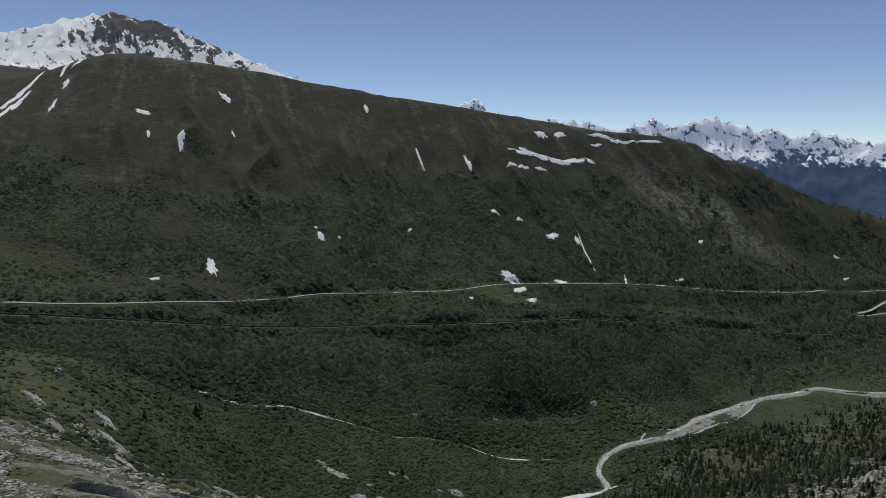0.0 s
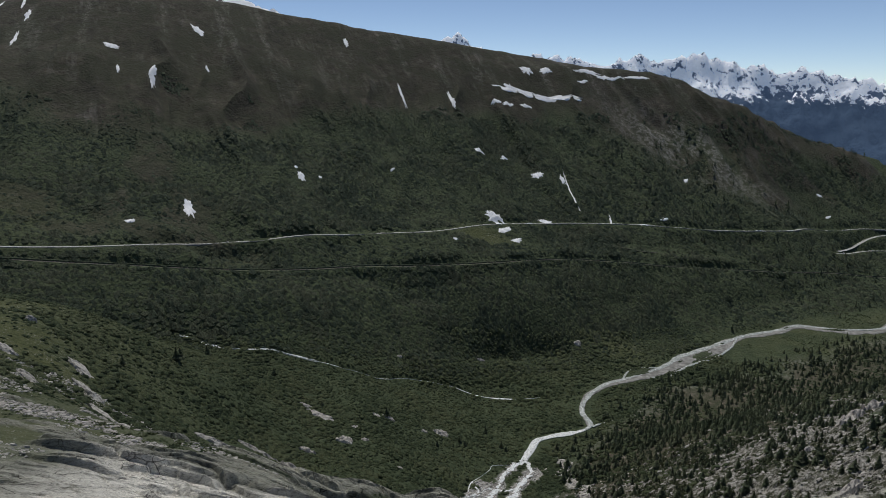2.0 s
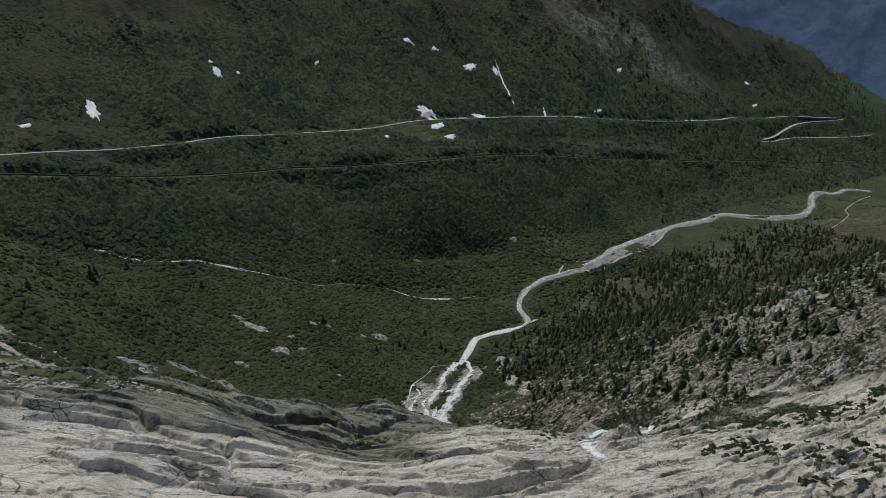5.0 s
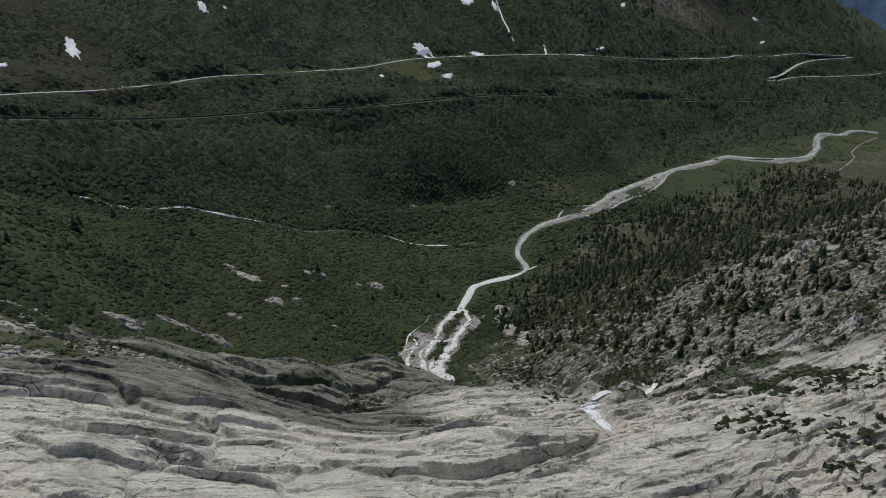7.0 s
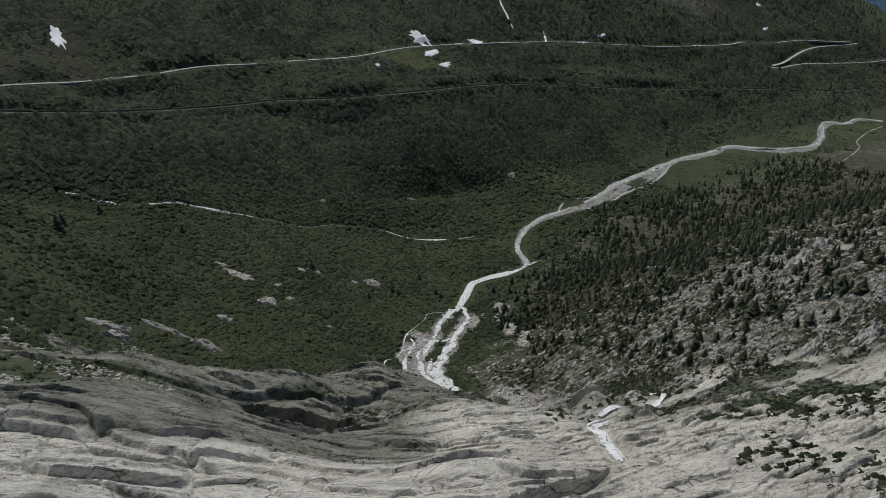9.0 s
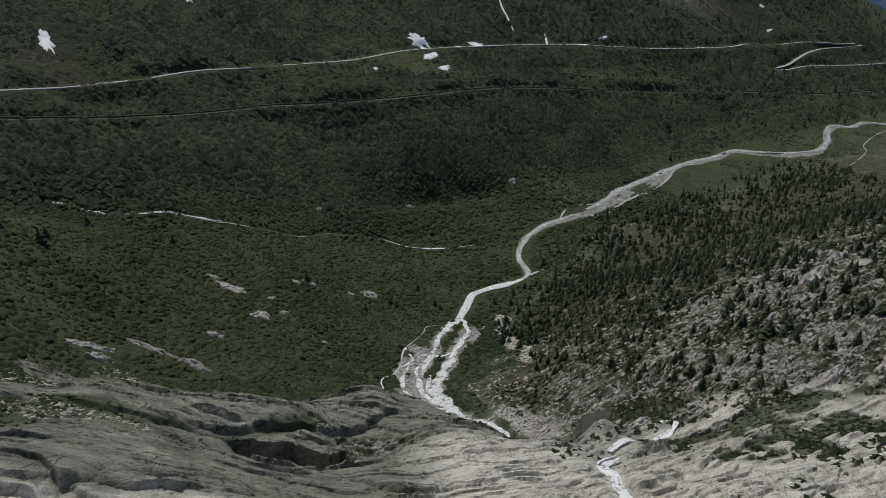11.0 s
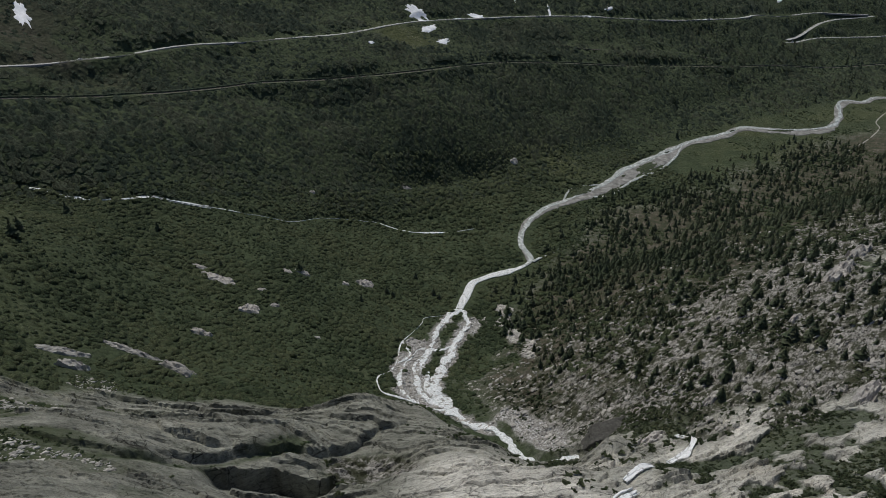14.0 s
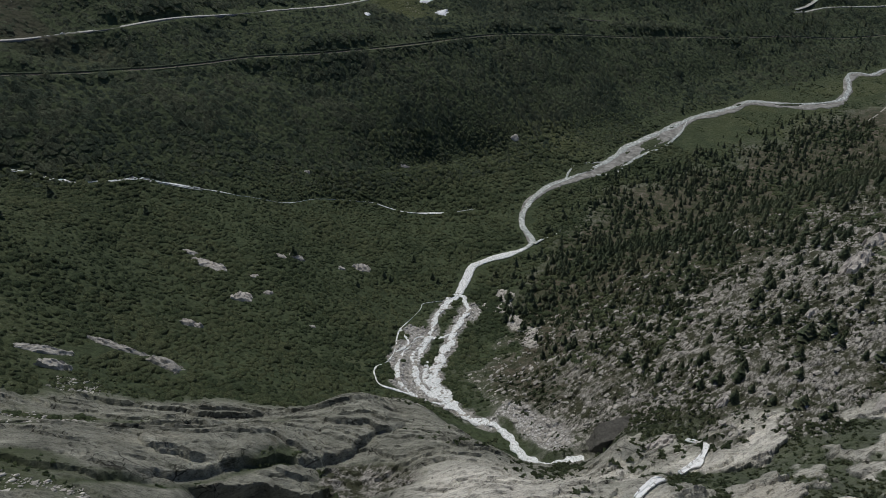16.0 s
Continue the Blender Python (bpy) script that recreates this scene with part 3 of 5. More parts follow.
# ---- courses across the land: x, y ----
ROAD = [(-800, 760), (-680, 815), (-574, 865), (-538, 878), (-490, 899), (-429, 933), (-373, 971), (-336, 995), (-294, 1037), (-243, 1066), (-176, 1116), (-100, 1173), (-15, 1208), (31, 1241), (81, 1286), (124, 1318), (190, 1355), (309, 1413), (438, 1464), (506, 1486), (576, 1507), (726, 1552), (871, 1597), (943, 1649), (1113, 1729), (1206, 1749), (1309, 1767)]
ROAD_MID = [(1328, 1769), (1277, 1754), (1198, 1733), (1148, 1714), (1101, 1685), (1059, 1655), (1009, 1622)]
ROAD_LOW = [(981, 1596), (1016, 1614), (1065, 1645), (1127, 1671), (1266, 1701), (1356, 1725), (1408, 1744)]
RAILWAY = [(-800, 745), (-650, 805), (-543, 850), (-490, 870), (-440, 888), (-357, 925), (-319, 947), (-283, 975), (-236, 1003), (-202, 1016), (-155, 1043), (-99, 1091), (-17, 1117), (71, 1152), (128, 1181), (169, 1207), (234, 1246), (279, 1270), (399, 1320), (533, 1373), (682, 1433), (834, 1474), (1007, 1529), (1194, 1585), (1331, 1626)]
TRACK = [(367, 1368), (413, 1371), (478, 1390), (623, 1450), (694, 1465), (737, 1472), (777, 1470)]
RIVER = [(1154, 1402), (1113, 1423), (1060, 1396), (1037, 1411), (1008, 1398), (954, 1318), (904, 1270), (826, 1260), (761, 1273), (728, 1278), (679, 1249), (592, 1216), (506, 1161), (441, 1121), (408, 1088), (365, 1054), (318, 1022), (285, 1002), (258, 978), (238, 948), (219, 903), (219, 854), (185, 832), (149, 818), (134, 801), (117, 760)]
BRANCH_R = [(115, 758), (119, 751), (121, 732), (114, 718), (106, 703), (98, 689), (94, 674), (84, 656), (77, 637), (70, 613), (69, 594), (72, 579), (76, 566), (87, 542), (103, 528), (110, 506), (114, 483), (124, 468), (146, 464)]
BRANCH_L = [(115, 758), (103, 747), (92, 733), (84, 713), (77, 692), (71, 677), (64, 657), (56, 634), (55, 611), (59, 592), (70, 574)]
BRAID = [(103, 750), (77, 747), (72, 737), (56, 713), (49, 701), (45, 686), (42, 668), (39, 654), (32, 635), (21, 621), (21, 606), (25, 595), (36, 587), (46, 579), (61, 573), (72, 566)]
STREAM = [(-321, 845), (-291, 850), (-272, 849), (-231, 863), (-212, 873), (-168, 873), (-113, 878), (-85, 887), (-62, 897), (-31, 922), (22, 943), (43, 947), (78, 941), (129, 942), (166, 947)]
PATH = [(841, 1142), (881, 1167), (938, 1207), (985, 1248), (1003, 1281), (1067, 1334), (1126, 1368)]
FALL_LOW = [(100, 283), (103, 297), (109, 319), (114, 333), (113, 342), (116, 350), (127, 357)]
FALL_UP = [(164, 395), (171, 399), (178, 403), (186, 411), (190, 416), (191, 424), (188, 431)]
FALL_MID = [(126, 366), (134, 372), (141, 378), (147, 381)]
SIDE = [(575, 1202), (545, 1160), (500, 1116), (462, 1094), (440, 1080), (415, 1060), (388, 1033), (360, 1030)]
LOOP = [(308, 1016), (324, 1046), (340, 1066), (364, 1070), (390, 1072)]
# gravel bed of the river: x, y, half-width
BED = [(219, 854, 4), (219, 903, 4), (236, 952, 5), (262, 982, 6), (287, 1000, 8), (316, 1017, 9), (369, 1047, 13), (417, 1079, 16), (448, 1110, 19), (520, 1158, 17), (585, 1209, 9), (655, 1232, 9), (724, 1271, 10), (771, 1262, 17), (867, 1248, 12), (938, 1300, 9), (992, 1374, 9), (1030, 1402, 8), (1060, 1394, 7), (1113, 1419, 7), (1154, 1402, 9)]
SPUR = [(221, 852), (236, 862), (250, 867), (262, 880)]
BRAID_2 = [(49, 701), (54, 677), (49, 666), (41, 657)]
BRAID_3 = [(72, 682), (64, 685), (55, 670), (46, 652), (40, 626), (40, 604), (45, 588), (52, 577)]
BRAID_4 = [(70, 676), (66, 673), (55, 649), (57, 625), (56, 601), (62, 588)]
BRAID_5 = [(75, 684), (85, 682), (97, 689)]
BRAID_6 = [(84, 656), (70, 645), (64, 625), (63, 604), (69, 590)]
# patches of old snow: x, y, then their two half-axes
SNOW = [(-374, 1089, 11, -16, -3, -10), (-497, 1595, 15, -5, 3, -12), (-524, 1379, 10, -26, -4, -8), (-625, 1447, 13, 4, 2, -8), (-588, 1381, 5, -10, -2, -3), (-449, 1480, 6, -8, -1, -5), (-194, 1756, 7, -12, -2, -8), (60, 1681, 9, -29, -4, -5), (-56, 1648, 12, -31, -2, -4), (136, 1340, 20, -6, -4, -13), (150, 1303, 12, 7, -1, -10), (170, 1275, 9, 2, -2, -8), (247, 1394, 13, 1, -3, -10), (248, 1538, 13, 2, -3, -10), (177, 1570, 8, 4, -1, -6)]
SNOW += [(120, 1542, 12, 5, -1, -7), (309, 1555, 3, -12, -6, -6), (323, 1509, 7, -63, -2, -2), (306, 1814, 108, 25, -2, -8), (172, 1728, 13, 4, -1, -6), (204, 1740, 14, 6, -1, -6), (249, 1755, 13, 2, -1, -5), (640, 1681, 8, 3, -2, -6), (1056, 1811, 9, 3, -4, -7), (-226, 1256, 7, -6, -2, -9), (-239, 1278, 3, 2, 1, -4), (-197, 1285, 3, 1, 1, -4), (480, 1478, 17, 5, -2, -6), (399, 1463, -2, -16, -3, -2), (267, 1881, 19, 2, -4, -15)]
SNOW += [(320, 1902, 16, 4, -2, -10), (441, 1942, 34, 10, -2, -7), (425, 1901, 15, 6, -1, -5), (124, 1960, 28, -10, -2, -15), (49, 1978, 16, -2, 0, -8), (-38, 1976, 8, 1, 0, -8), (-430, 1004, 6, 3, 2, -4), (205, 1363, 9, 5, -1, -4), (534, 1514, 9, 3, -1, -4), (-68, 1383, 4, 0, -1, -4), (779, 1568, 12, 4, -2, -4), (1043, 1738, 9, 3, -3, -5), (-904, 1494, -19, 114, 7, -8), (-873, 1416, -15, 80, 7, -7), (-875, 1623, -20, 60, 6, -3)]
SNOW += [(-873, 1709, -23, 91, 9, -7), (-824, 1528, -1, 17, 8, -11), (-803, 1431, -6, 27, 4, -4), (-795, 2592, 30, -19, 3, -16), (-785, 2507, 14, -21, -4, -8), (52, 1212, 5, 3, 0, -4), (215, 1797, 15, -6, -4, -8), (592, 1977, 35, 7, -2, -6), (504, 1951, 43, 12, -2, -6)]


def smooth_line(pts, gap=4.0):
    """A course through the given points, in even steps."""
    p = np.array(pts, float)
    q = np.vstack([2 * p[0] - p[1], p, 2 * p[-1] - p[-2]])
    out = []
    for k in range(1, len(q) - 2):
        n = max(2, int(np.hypot(*(q[k + 1] - q[k])) / gap))
        t = (np.arange(n) / n)[:, None]
        a, b, c, e = q[k - 1], q[k], q[k + 1], q[k + 2]
        out.append(0.5 * (2 * b + (c - a) * t + (2 * a - 5 * b + 4 * c - e) * t**2 + (3 * b - a - 3 * c + e) * t**3))
    return np.vstack(out + [p[-1:]])


def graded(pts, gap, spread, source=None):
    """A smooth course with an even gradient: x, y, z."""
    c = smooth_line(pts, gap)
    z = (source or base_height)(c[:, 0], c[:, 1])
    k = np.hanning(2 * spread + 1) + 1e-6
    z = np.convolve(np.pad(z, spread, mode="edge"), k / k.sum(), mode="valid")
    return np.column_stack([c, z])


def carved_base(x, y):
    return carve(x, y, base_height(x, y))


WAYS = {
    "road": graded(ROAD, 8, 14), "road_mid": graded(ROAD_MID, 8, 8), "road_low": graded(ROAD_LOW, 8, 8),
    "railway": graded(RAILWAY, 9, 12), "track": graded(TRACK, 9, 5),
    "river": graded(RIVER, 6, 16, carved_base), "branch_r": graded(BRANCH_R, 1.8, 9, carved_base), "branch_l": graded(BRANCH_L, 1.8, 9, carved_base),
    "braid": graded(BRAID, 1.8, 7, carved_base), "stream": graded(STREAM, 5, 6, carved_base),
    "side": graded(SIDE, 5, 6, carved_base), "loop": graded(LOOP, 5, 6, carved_base), "spur": graded(SPUR, 4, 3, carved_base),
    "braid_2": graded(BRAID_2, 1.8, 7, carved_base), "braid_3": graded(BRAID_3, 1.8, 7, carved_base), "braid_4": graded(BRAID_4, 1.8, 7, carved_base), "braid_5": graded(BRAID_5, 1.8, 5, carved_base), "braid_6": graded(BRAID_6, 1.8, 7, carved_base),
    "fall_low": graded(FALL_LOW, 1.5, 3, carved_base), "fall_up": graded(FALL_UP, 1.5, 3, carved_base), "fall_mid": graded(FALL_MID, 1.5, 3, carved_base),
}
bed_line = graded([p[:2] for p in BED], 5, 16, carved_base)
WAYS["bed"] = bed_line
for name in ("river", "side", "loop"):
    g, level = near_line(WAYS[name][:, 0], WAYS[name][:, 1], [tuple(p) for p in bed_line[::4]])
    near_bed = 1 - step(20, 45, g)
    WAYS[name][:, 2] = WAYS[name][:, 2] * (1 - near_bed) + level * near_bed
# half-width of the bed, and of its banks
BEDS = {"road": (4.2, 12), "road_mid": (4.5, 10), "road_low": (4.5, 10), "railway": (3.2, 10), "track": (2.0, 6), "river": (8.0, 10), "branch_r": (5.0, 7), "branch_l": (4.0, 7), "braid": (2.5, 5), "bed": (16, 12), "side": (6, 8), "loop": (2.5, 5), "spur": (2.5, 5), "braid_2": (2, 4), "braid_3": (2, 4), "braid_4": (2, 4), "braid_5": (2, 4), "braid_6": (2, 4), "stream": (2.0, 5), "fall_low": (3.0, 4), "fall_up": (2.5, 4), "fall_mid": (2.5, 4)}
SUNK = {"river": 0.8, "bed": 0.7, "branch_r": 0.8, "branch_l": 0.7, "braid": 0.6, "side": 0.7, "loop": 0.6, "spur": 0.6, "braid_2": 0.5, "braid_3": 0.5, "braid_4": 0.5, "braid_5": 0.5, "braid_6": 0.5, "stream": 0.8, "fall_low": 1.2, "fall_up": 1.2, "fall_mid": 1.2}


def flatten(x, y, z):
    for name, line in WAYS.items():
        half, bank = BEDS[name]
        reach = half + bank + 5
        box = (x > line[:, 0].min() - reach) & (x < line[:, 0].max() + reach) & (y > line[:, 1].min() - reach) & (y < line[:, 1].max() + reach)
        if not box.any():
            continue
        xb, yb, zb = x[box], y[box], z[box]
        coarse = line[::max(1, len(line) // 40)]
        coarse = np.vstack([coarse, line[-1:]])
        g, level = near_line(xb, yb, [tuple(p) for p in coarse])
        w = 1 - step(half, half + bank, g)
        z[box] = zb * (1 - w) + (level - SUNK.get(name, 0.0)) * w
    return z


def ground_height(x, y):
    x, y = np.atleast_1d(np.asarray(x, float)), np.atleast_1d(np.asarray(y, float))
    return flatten(x, y, height(x, y))


# ---- the ground ----
def mesh_object(name, verts, faces, mat, smooth=True):
    me = bpy.data.meshes.new(name)
    verts, faces = np.asarray(verts, np.float32), np.asarray(faces, np.int32)
    me.vertices.add(len(verts))
    me.vertices.foreach_set("co", verts.ravel())
    n, k = faces.shape
    me.loops.add(n * k)
    me.loops.foreach_set("vertex_index", faces.ravel())
    me.polygons.add(n)
    me.polygons.foreach_set("loop_start", np.arange(0, n * k, k, dtype=np.int32))
    me.polygons.foreach_set("use_smooth", np.broadcast_to(smooth, (n,)).copy())
    me.materials.append(mat)
    me.update(calc_edges=True)
    return new(name, me)


def grid_faces(rows, cols, wrap=False):
    i, j = np.meshgrid(np.arange(rows - 1), np.arange(cols if wrap else cols - 1), indexing="ij")
    k = (j + 1) % cols
    return np.stack([i * cols + j, (i + 1) * cols + j, (i + 1) * cols + k, i * cols + k], -1).reshape(-1, 4)


def scree_fan(x, y):
    """Grey rockfall on the shoulder of the far slope."""
    s, d = x * AX + y * AY, y * AX - x * AY
    fan = np.exp(-(((s - 1300) + (d - 1380) * 0.8) / 95) ** 2 - ((d - 1390) / 130) ** 2) * 1.6
    return np.clip(fan * step(-0.3, 0.1, fbm(x, y, 50, 5, 59, 0.65)), 0, 1)


def cover(x, y, z):
    """Ground cover by place and height: heath, meadow, gravel, snow."""
    s, d = x * AX + y * AY, y * AX - x * AY
    w = fbm(x, y, 180, 5, 51)
    tree_line = np.interp(s, [-600, -246, 7, 353, 930, 1150, 1300, 1500, 1750, 2100], [415, 405, 380, 360, 345, 305, 255, 215, 190, 260])
    heath = step(-25, 35, z - tree_line - w * (70 + 70 * step(1000, 1300, s))) * step(930, 1000, d)
    heath = np.maximum(heath, step(0.05, 0.25, fbm(x, y, 90, 4, 53)) * 0.75 * step(1015, 1060, d) * (1 - step(100, 330, s)))
    scree = np.exp(-(((s - 1290) + (d - 1350) * 0.9) / 75) ** 2 - ((d - 1350) / 110) ** 2)
    heath = np.maximum(heath, scree * step(-0.35, 0.1, fbm(x, y, 60, 4, 59)))
    left = (1 - step(-40, 90, s + w * 60)) * step(180, 260, d) * (1 - step(810, 860, d))
    spot = np.exp(-((x - 105) ** 2 / 2600 + (y - 1268) ** 2 / 700))
    flats = step(900, 1100, s) * (1 - step(880, 960, d)) * step(680, 720, d) * (0.15 + 0.45 * step(-0.1, 0.3, fbm(x, y, 60, 4, 58)))
    lea = np.exp(-((x - 330) ** 2 / 3600 + (y - 1120) ** 2 / 2200)) * 0.8
    corner = np.exp(-((x + 620) ** 2 / 14000 + (y - 960) ** 2 / 4000)) * 0.4
    meadow = np.clip(left * (0.55 + 0.45 * step(-0.2, 0.5, fbm(x, y, 45, 4, 55))) + 1.2 * spot + flats + lea + corner, 0, 1)
    fan, _ = near_line(x, y, [(62, 690), (54, 664), (50, 634), (47, 606), (60, 586)])
    fan = np.minimum(fan - 9, near_line(x, y, BRANCH_R[2:15])[0])
    fan = np.minimum(fan, near_line(x, y, BRANCH_L[1:])[0] + 1)
    fan = np.minimum(fan, near_line(x, y, [(121, 540), (133, 514), (136, 488)])[0] - 4)
    fan = np.minimum(fan, near_line(x, y, [(125, 730), (121, 712)])[0] - 1)
    fan = fan + sum(14 * np.exp(-((x - ix) ** 2 + (y - iy) ** 2 * 0.6) / ir**2) for ix, iy, ir in ((33, 614, 8), (49, 613, 6), (46, 640, 6), (68, 641, 6), (53, 684, 7), (92, 714, 7)))
    gravel = 1 - step(5, 9, fan + fbm(x, y, 12, 3, 56) * 6)
    west = 1 - step(-1560, -1300, x)
    top = np.exp(-((x + 1250) / 260) ** 2) * step(820, 930, z)
    snow = (0.50 + 0.19 * west - 0.16 * top + 0.10 * step(-1100, -900, x)) * step(560, 680, z) * step(2150, 2350, y) * (1 - step(200, 500, x))
    return heath, meadow, gravel, snow


def make_ground():
    fine = np.radians(np.concatenate([np.arange(-41, -26, 0.2), np.arange(-26, 36, 0.1), np.arange(36, 47.01, 0.2)]))
    rest = np.linspace(fine[-1], radians(360 - 41), 64)[1:-1]
    turn = np.concatenate([fine, rest])
    r = np.concatenate([np.arange(2, 150, 12.0), np.arange(150, 270, 4.0), np.arange(270, 430, 0.6), np.arange(430, 650, 0.95), np.arange(650, 730, 1.7), np.arange(730, 1200, 4.6), np.arange(1200, 2300, 10.0), np.arange(2300, 4930, 24.0)])
    rr, tt = np.meshgrid(r, turn, indexing="ij")
    x, y = 5 + rr * np.sin(tt), -60 + rr * np.cos(tt)
    x, y = x.ravel(), y.ravel()
    z = ground_height(x, y)
    slab, rubble = zones(x, y)
    faces = grid_faces(len(r), len(turn), True)[:, ::-1]
    ob = mesh_object("ground", np.column_stack([x, y, z]), faces, M_GROUND)
    ob.data.set_sharp_from_angle(angle=radians(34))
    heath, meadow, gravel, snow = cover(x, y, z)
    lichen = np.maximum(step(298, 316, y + fbm(x, y, 30, 3, 62) * 12) * (1 - step(15, 50, x)), step(395, 430, y) * (1 - step(120, 200, x)))
    lichen = np.maximum(lichen, 0.75 * step(325, 380, y) * step(50, 120, x) * step(-0.5, 0.2, fbm(x, y, 40, 3, 64)))
    lichen = np.maximum(lichen, 1 - step(-165, -125, x))
    wood = rubble * step(430, 520, y * AX - x * AY + fbm(x, y, 60, 3, 63) * 60)
    s, d = x * AX + y * AY, y * AX - x * AY
    fan = scree_fan(x, y)
    brow = step(1500, 1640, d) * (1 - step(1780, 1900, d)) * step(0.10, 0.5, fbm(s * 3.0, d * 0.5, 90, 6, 66, 0.65)) * (0.25 + 0.4 * step(900, 1200, s))
    rubble = np.maximum(rubble, np.clip(np.maximum(0.6 * fan, brow), 0, 0.8))
    for name, rgba in (("zone", (slab, rubble, heath, lichen)), ("cover", (meadow, gravel, snow, wood))):
        layer = ob.data.color_attributes.new(name, "FLOAT_COLOR", "POINT")
        layer.data.foreach_set("color", np.column_stack(rgba).astype(np.float32).ravel())
    tagged(ob, "alpine valley floor and slopes of granite, turf and scree", "ground", kind="structure")
    return ob


ground = make_ground()


# ---- distant ranges beyond the valley's mouth: bearing in degrees, rise over distance ----
RANGE = [(-6, 0.030), (-2, 0.057), (1, 0.068), (2.6, 0.074), (4.5, 0.054), (5.4, 0.052), (8.2, 0.046), (10.4, 0.046), (12.7, 0.033), (13.8, 0.030), (15.5, 0.037), (16.8, 0.046), (18.3, 0.036), (20, 0.040), (21.5, 0.049), (22.8, 0.038), (24.8, 0.030), (26.7, 0.025), (28.5, 0.030), (29.6, 0.022), (31.1, 0.012), (33.4, 0.010), (35.5, 0.013), (38, 0.006), (43, 0.014), (50, 0.02), (60, 0.03)]


def make_backdrop():
    turn = np.linspace(-6, 60, 560)
    r = np.linspace(3300, 4850, 84)
    rr, tt = np.meshgrid(r, turn, indexing="ij")
    crest = 430 + 4550 * np.interp(tt, *zip(*RANGE))
    x, y = rr * np.sin(np.radians(tt)), rr * np.cos(np.radians(tt))
    up = np.clip((rr - 3300) / 1250, 0, 1)
    spur = ridged(x + fbm(x, y, 500, 3, 71) * 120, y, 520, 5, 72)
    z = -440 + (crest + 440) * up**0.9 - 130 * step(0.1, 0.6, up) * (1 - 0.8 * step(0.93, 1.0, up)) * (1 - spur) * 1.6 + 25 * up
    z = z + (fbm(x, y, 60, 4, 73) * 12 + (ridged(x * 1.4, y * 0.6, 110, 5, 76) - 0.5) * 80) * step(0.45, 0.95, up) - 300 * step(4560, 4850, rr)
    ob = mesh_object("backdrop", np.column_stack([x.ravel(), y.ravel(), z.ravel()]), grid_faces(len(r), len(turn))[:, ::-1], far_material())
    snow = np.clip(0.62 + (z - 420 + (spur - 0.5) * 120) / 170, -0.9, 0.66)
    layer = ob.data.color_attributes.new("cover", "FLOAT_COLOR", "POINT")
    layer.data.foreach_set("color", np.column_stack([snow.ravel()] * 3 + [np.ones(snow.size)]).astype(np.float32).ravel())
    tagged(ob, "distant snow-capped mountain range behind forested slopes tinted blue for haze", "mountain", kind="structure")


def far_material():
    m, t, b = material("hazy_distant_mountains", 1.0, 0.0)
    za = t.nodes.new("ShaderNodeVertexColor")
    za.layer_name = "cover"
    # air haze is put into the colours: forest and rock tinted blue
    hazy_forest = ramp(t, grain(t, 0.004, 7, 0.7), (0.3, (0.030, 0.050, 0.085)), (0.7, (0.050, 0.075, 0.115)))
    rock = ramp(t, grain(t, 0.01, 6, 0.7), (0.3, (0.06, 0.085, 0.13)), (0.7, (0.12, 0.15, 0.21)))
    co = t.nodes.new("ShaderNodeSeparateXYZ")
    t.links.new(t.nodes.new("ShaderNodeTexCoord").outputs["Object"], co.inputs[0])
    col = blend(t, ramp(t, maths(t, "DIVIDE", maths(t, "ADD", co.outputs["Z"], 440), 1200), (0.66, tone(0)), (0.71, tone(1))), hazy_forest, rock)
    lie = maths(t, "ADD", za.outputs["Color"], maths(t, "MULTIPLY", maths(t, "SUBTRACT", grain(t, 0.034, 9, 0.70, (1.0, 0.5, 0.6), 30), 0.5), 2.3))
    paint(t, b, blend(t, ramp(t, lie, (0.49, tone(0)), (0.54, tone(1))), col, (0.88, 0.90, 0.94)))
    bump(t, b, grain(t, 0.016, 8, 0.7), 26, 1.0)
    # added glow stands in for haze and for brightness on the snow
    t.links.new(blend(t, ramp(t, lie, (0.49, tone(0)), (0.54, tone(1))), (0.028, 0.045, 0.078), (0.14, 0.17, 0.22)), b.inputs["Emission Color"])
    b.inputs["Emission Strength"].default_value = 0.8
    return m


make_backdrop()


# ---- ways and waters ----
def ribbon(name, line, half, mat, lift, wobble=0.0, seed=0, drop=0.5):
    """A band along a course with sides that go down into the ground. half: a number or one for each point."""
    p = np.asarray(line)
    t = np.gradient(p[:, :2], axis=0)
    t /= np.hypot(*t.T)[:, None] + 1e-9
    side = np.column_stack([t[:, 1], -t[:, 0]])
    half = np.broadcast_to(half, (len(p),)).astype(float)
    run = np.arange(len(p)) * 1.0
    cols = []
    for k in (-1.03, -1.0, -0.5, 0.0, 0.5, 1.0, 1.03):
        w = half * k
        if wobble:
            w = w * (1 + wobble * 1.6 * fbm(run + (400 if k < 0 else 0), run * 0 + seed, 5, 4, 81 + seed, 0.65))
        z = p[:, 2] + lift - (drop if abs(k) > 1 else 0)
        cols.append(np.column_stack([p[:, :2] + side * w[:, None], z]))
    v = np.stack(cols, 1).reshape(-1, 3)
    return mesh_object(name, v, grid_faces(len(p), 7)[:, ::-1], mat)


def offset(line, by, up=0.0):
    p = np.asarray(line)
    t = np.gradient(p[:, :2], axis=0)
    t /= np.hypot(*t.T)[:, None] + 1e-9
    return np.column_stack([p[:, 0] + t[:, 1] * by, p[:, 1] - t[:, 0] * by, p[:, 2] + up])


def under(child, parent):
    child.parent = parent
    return child


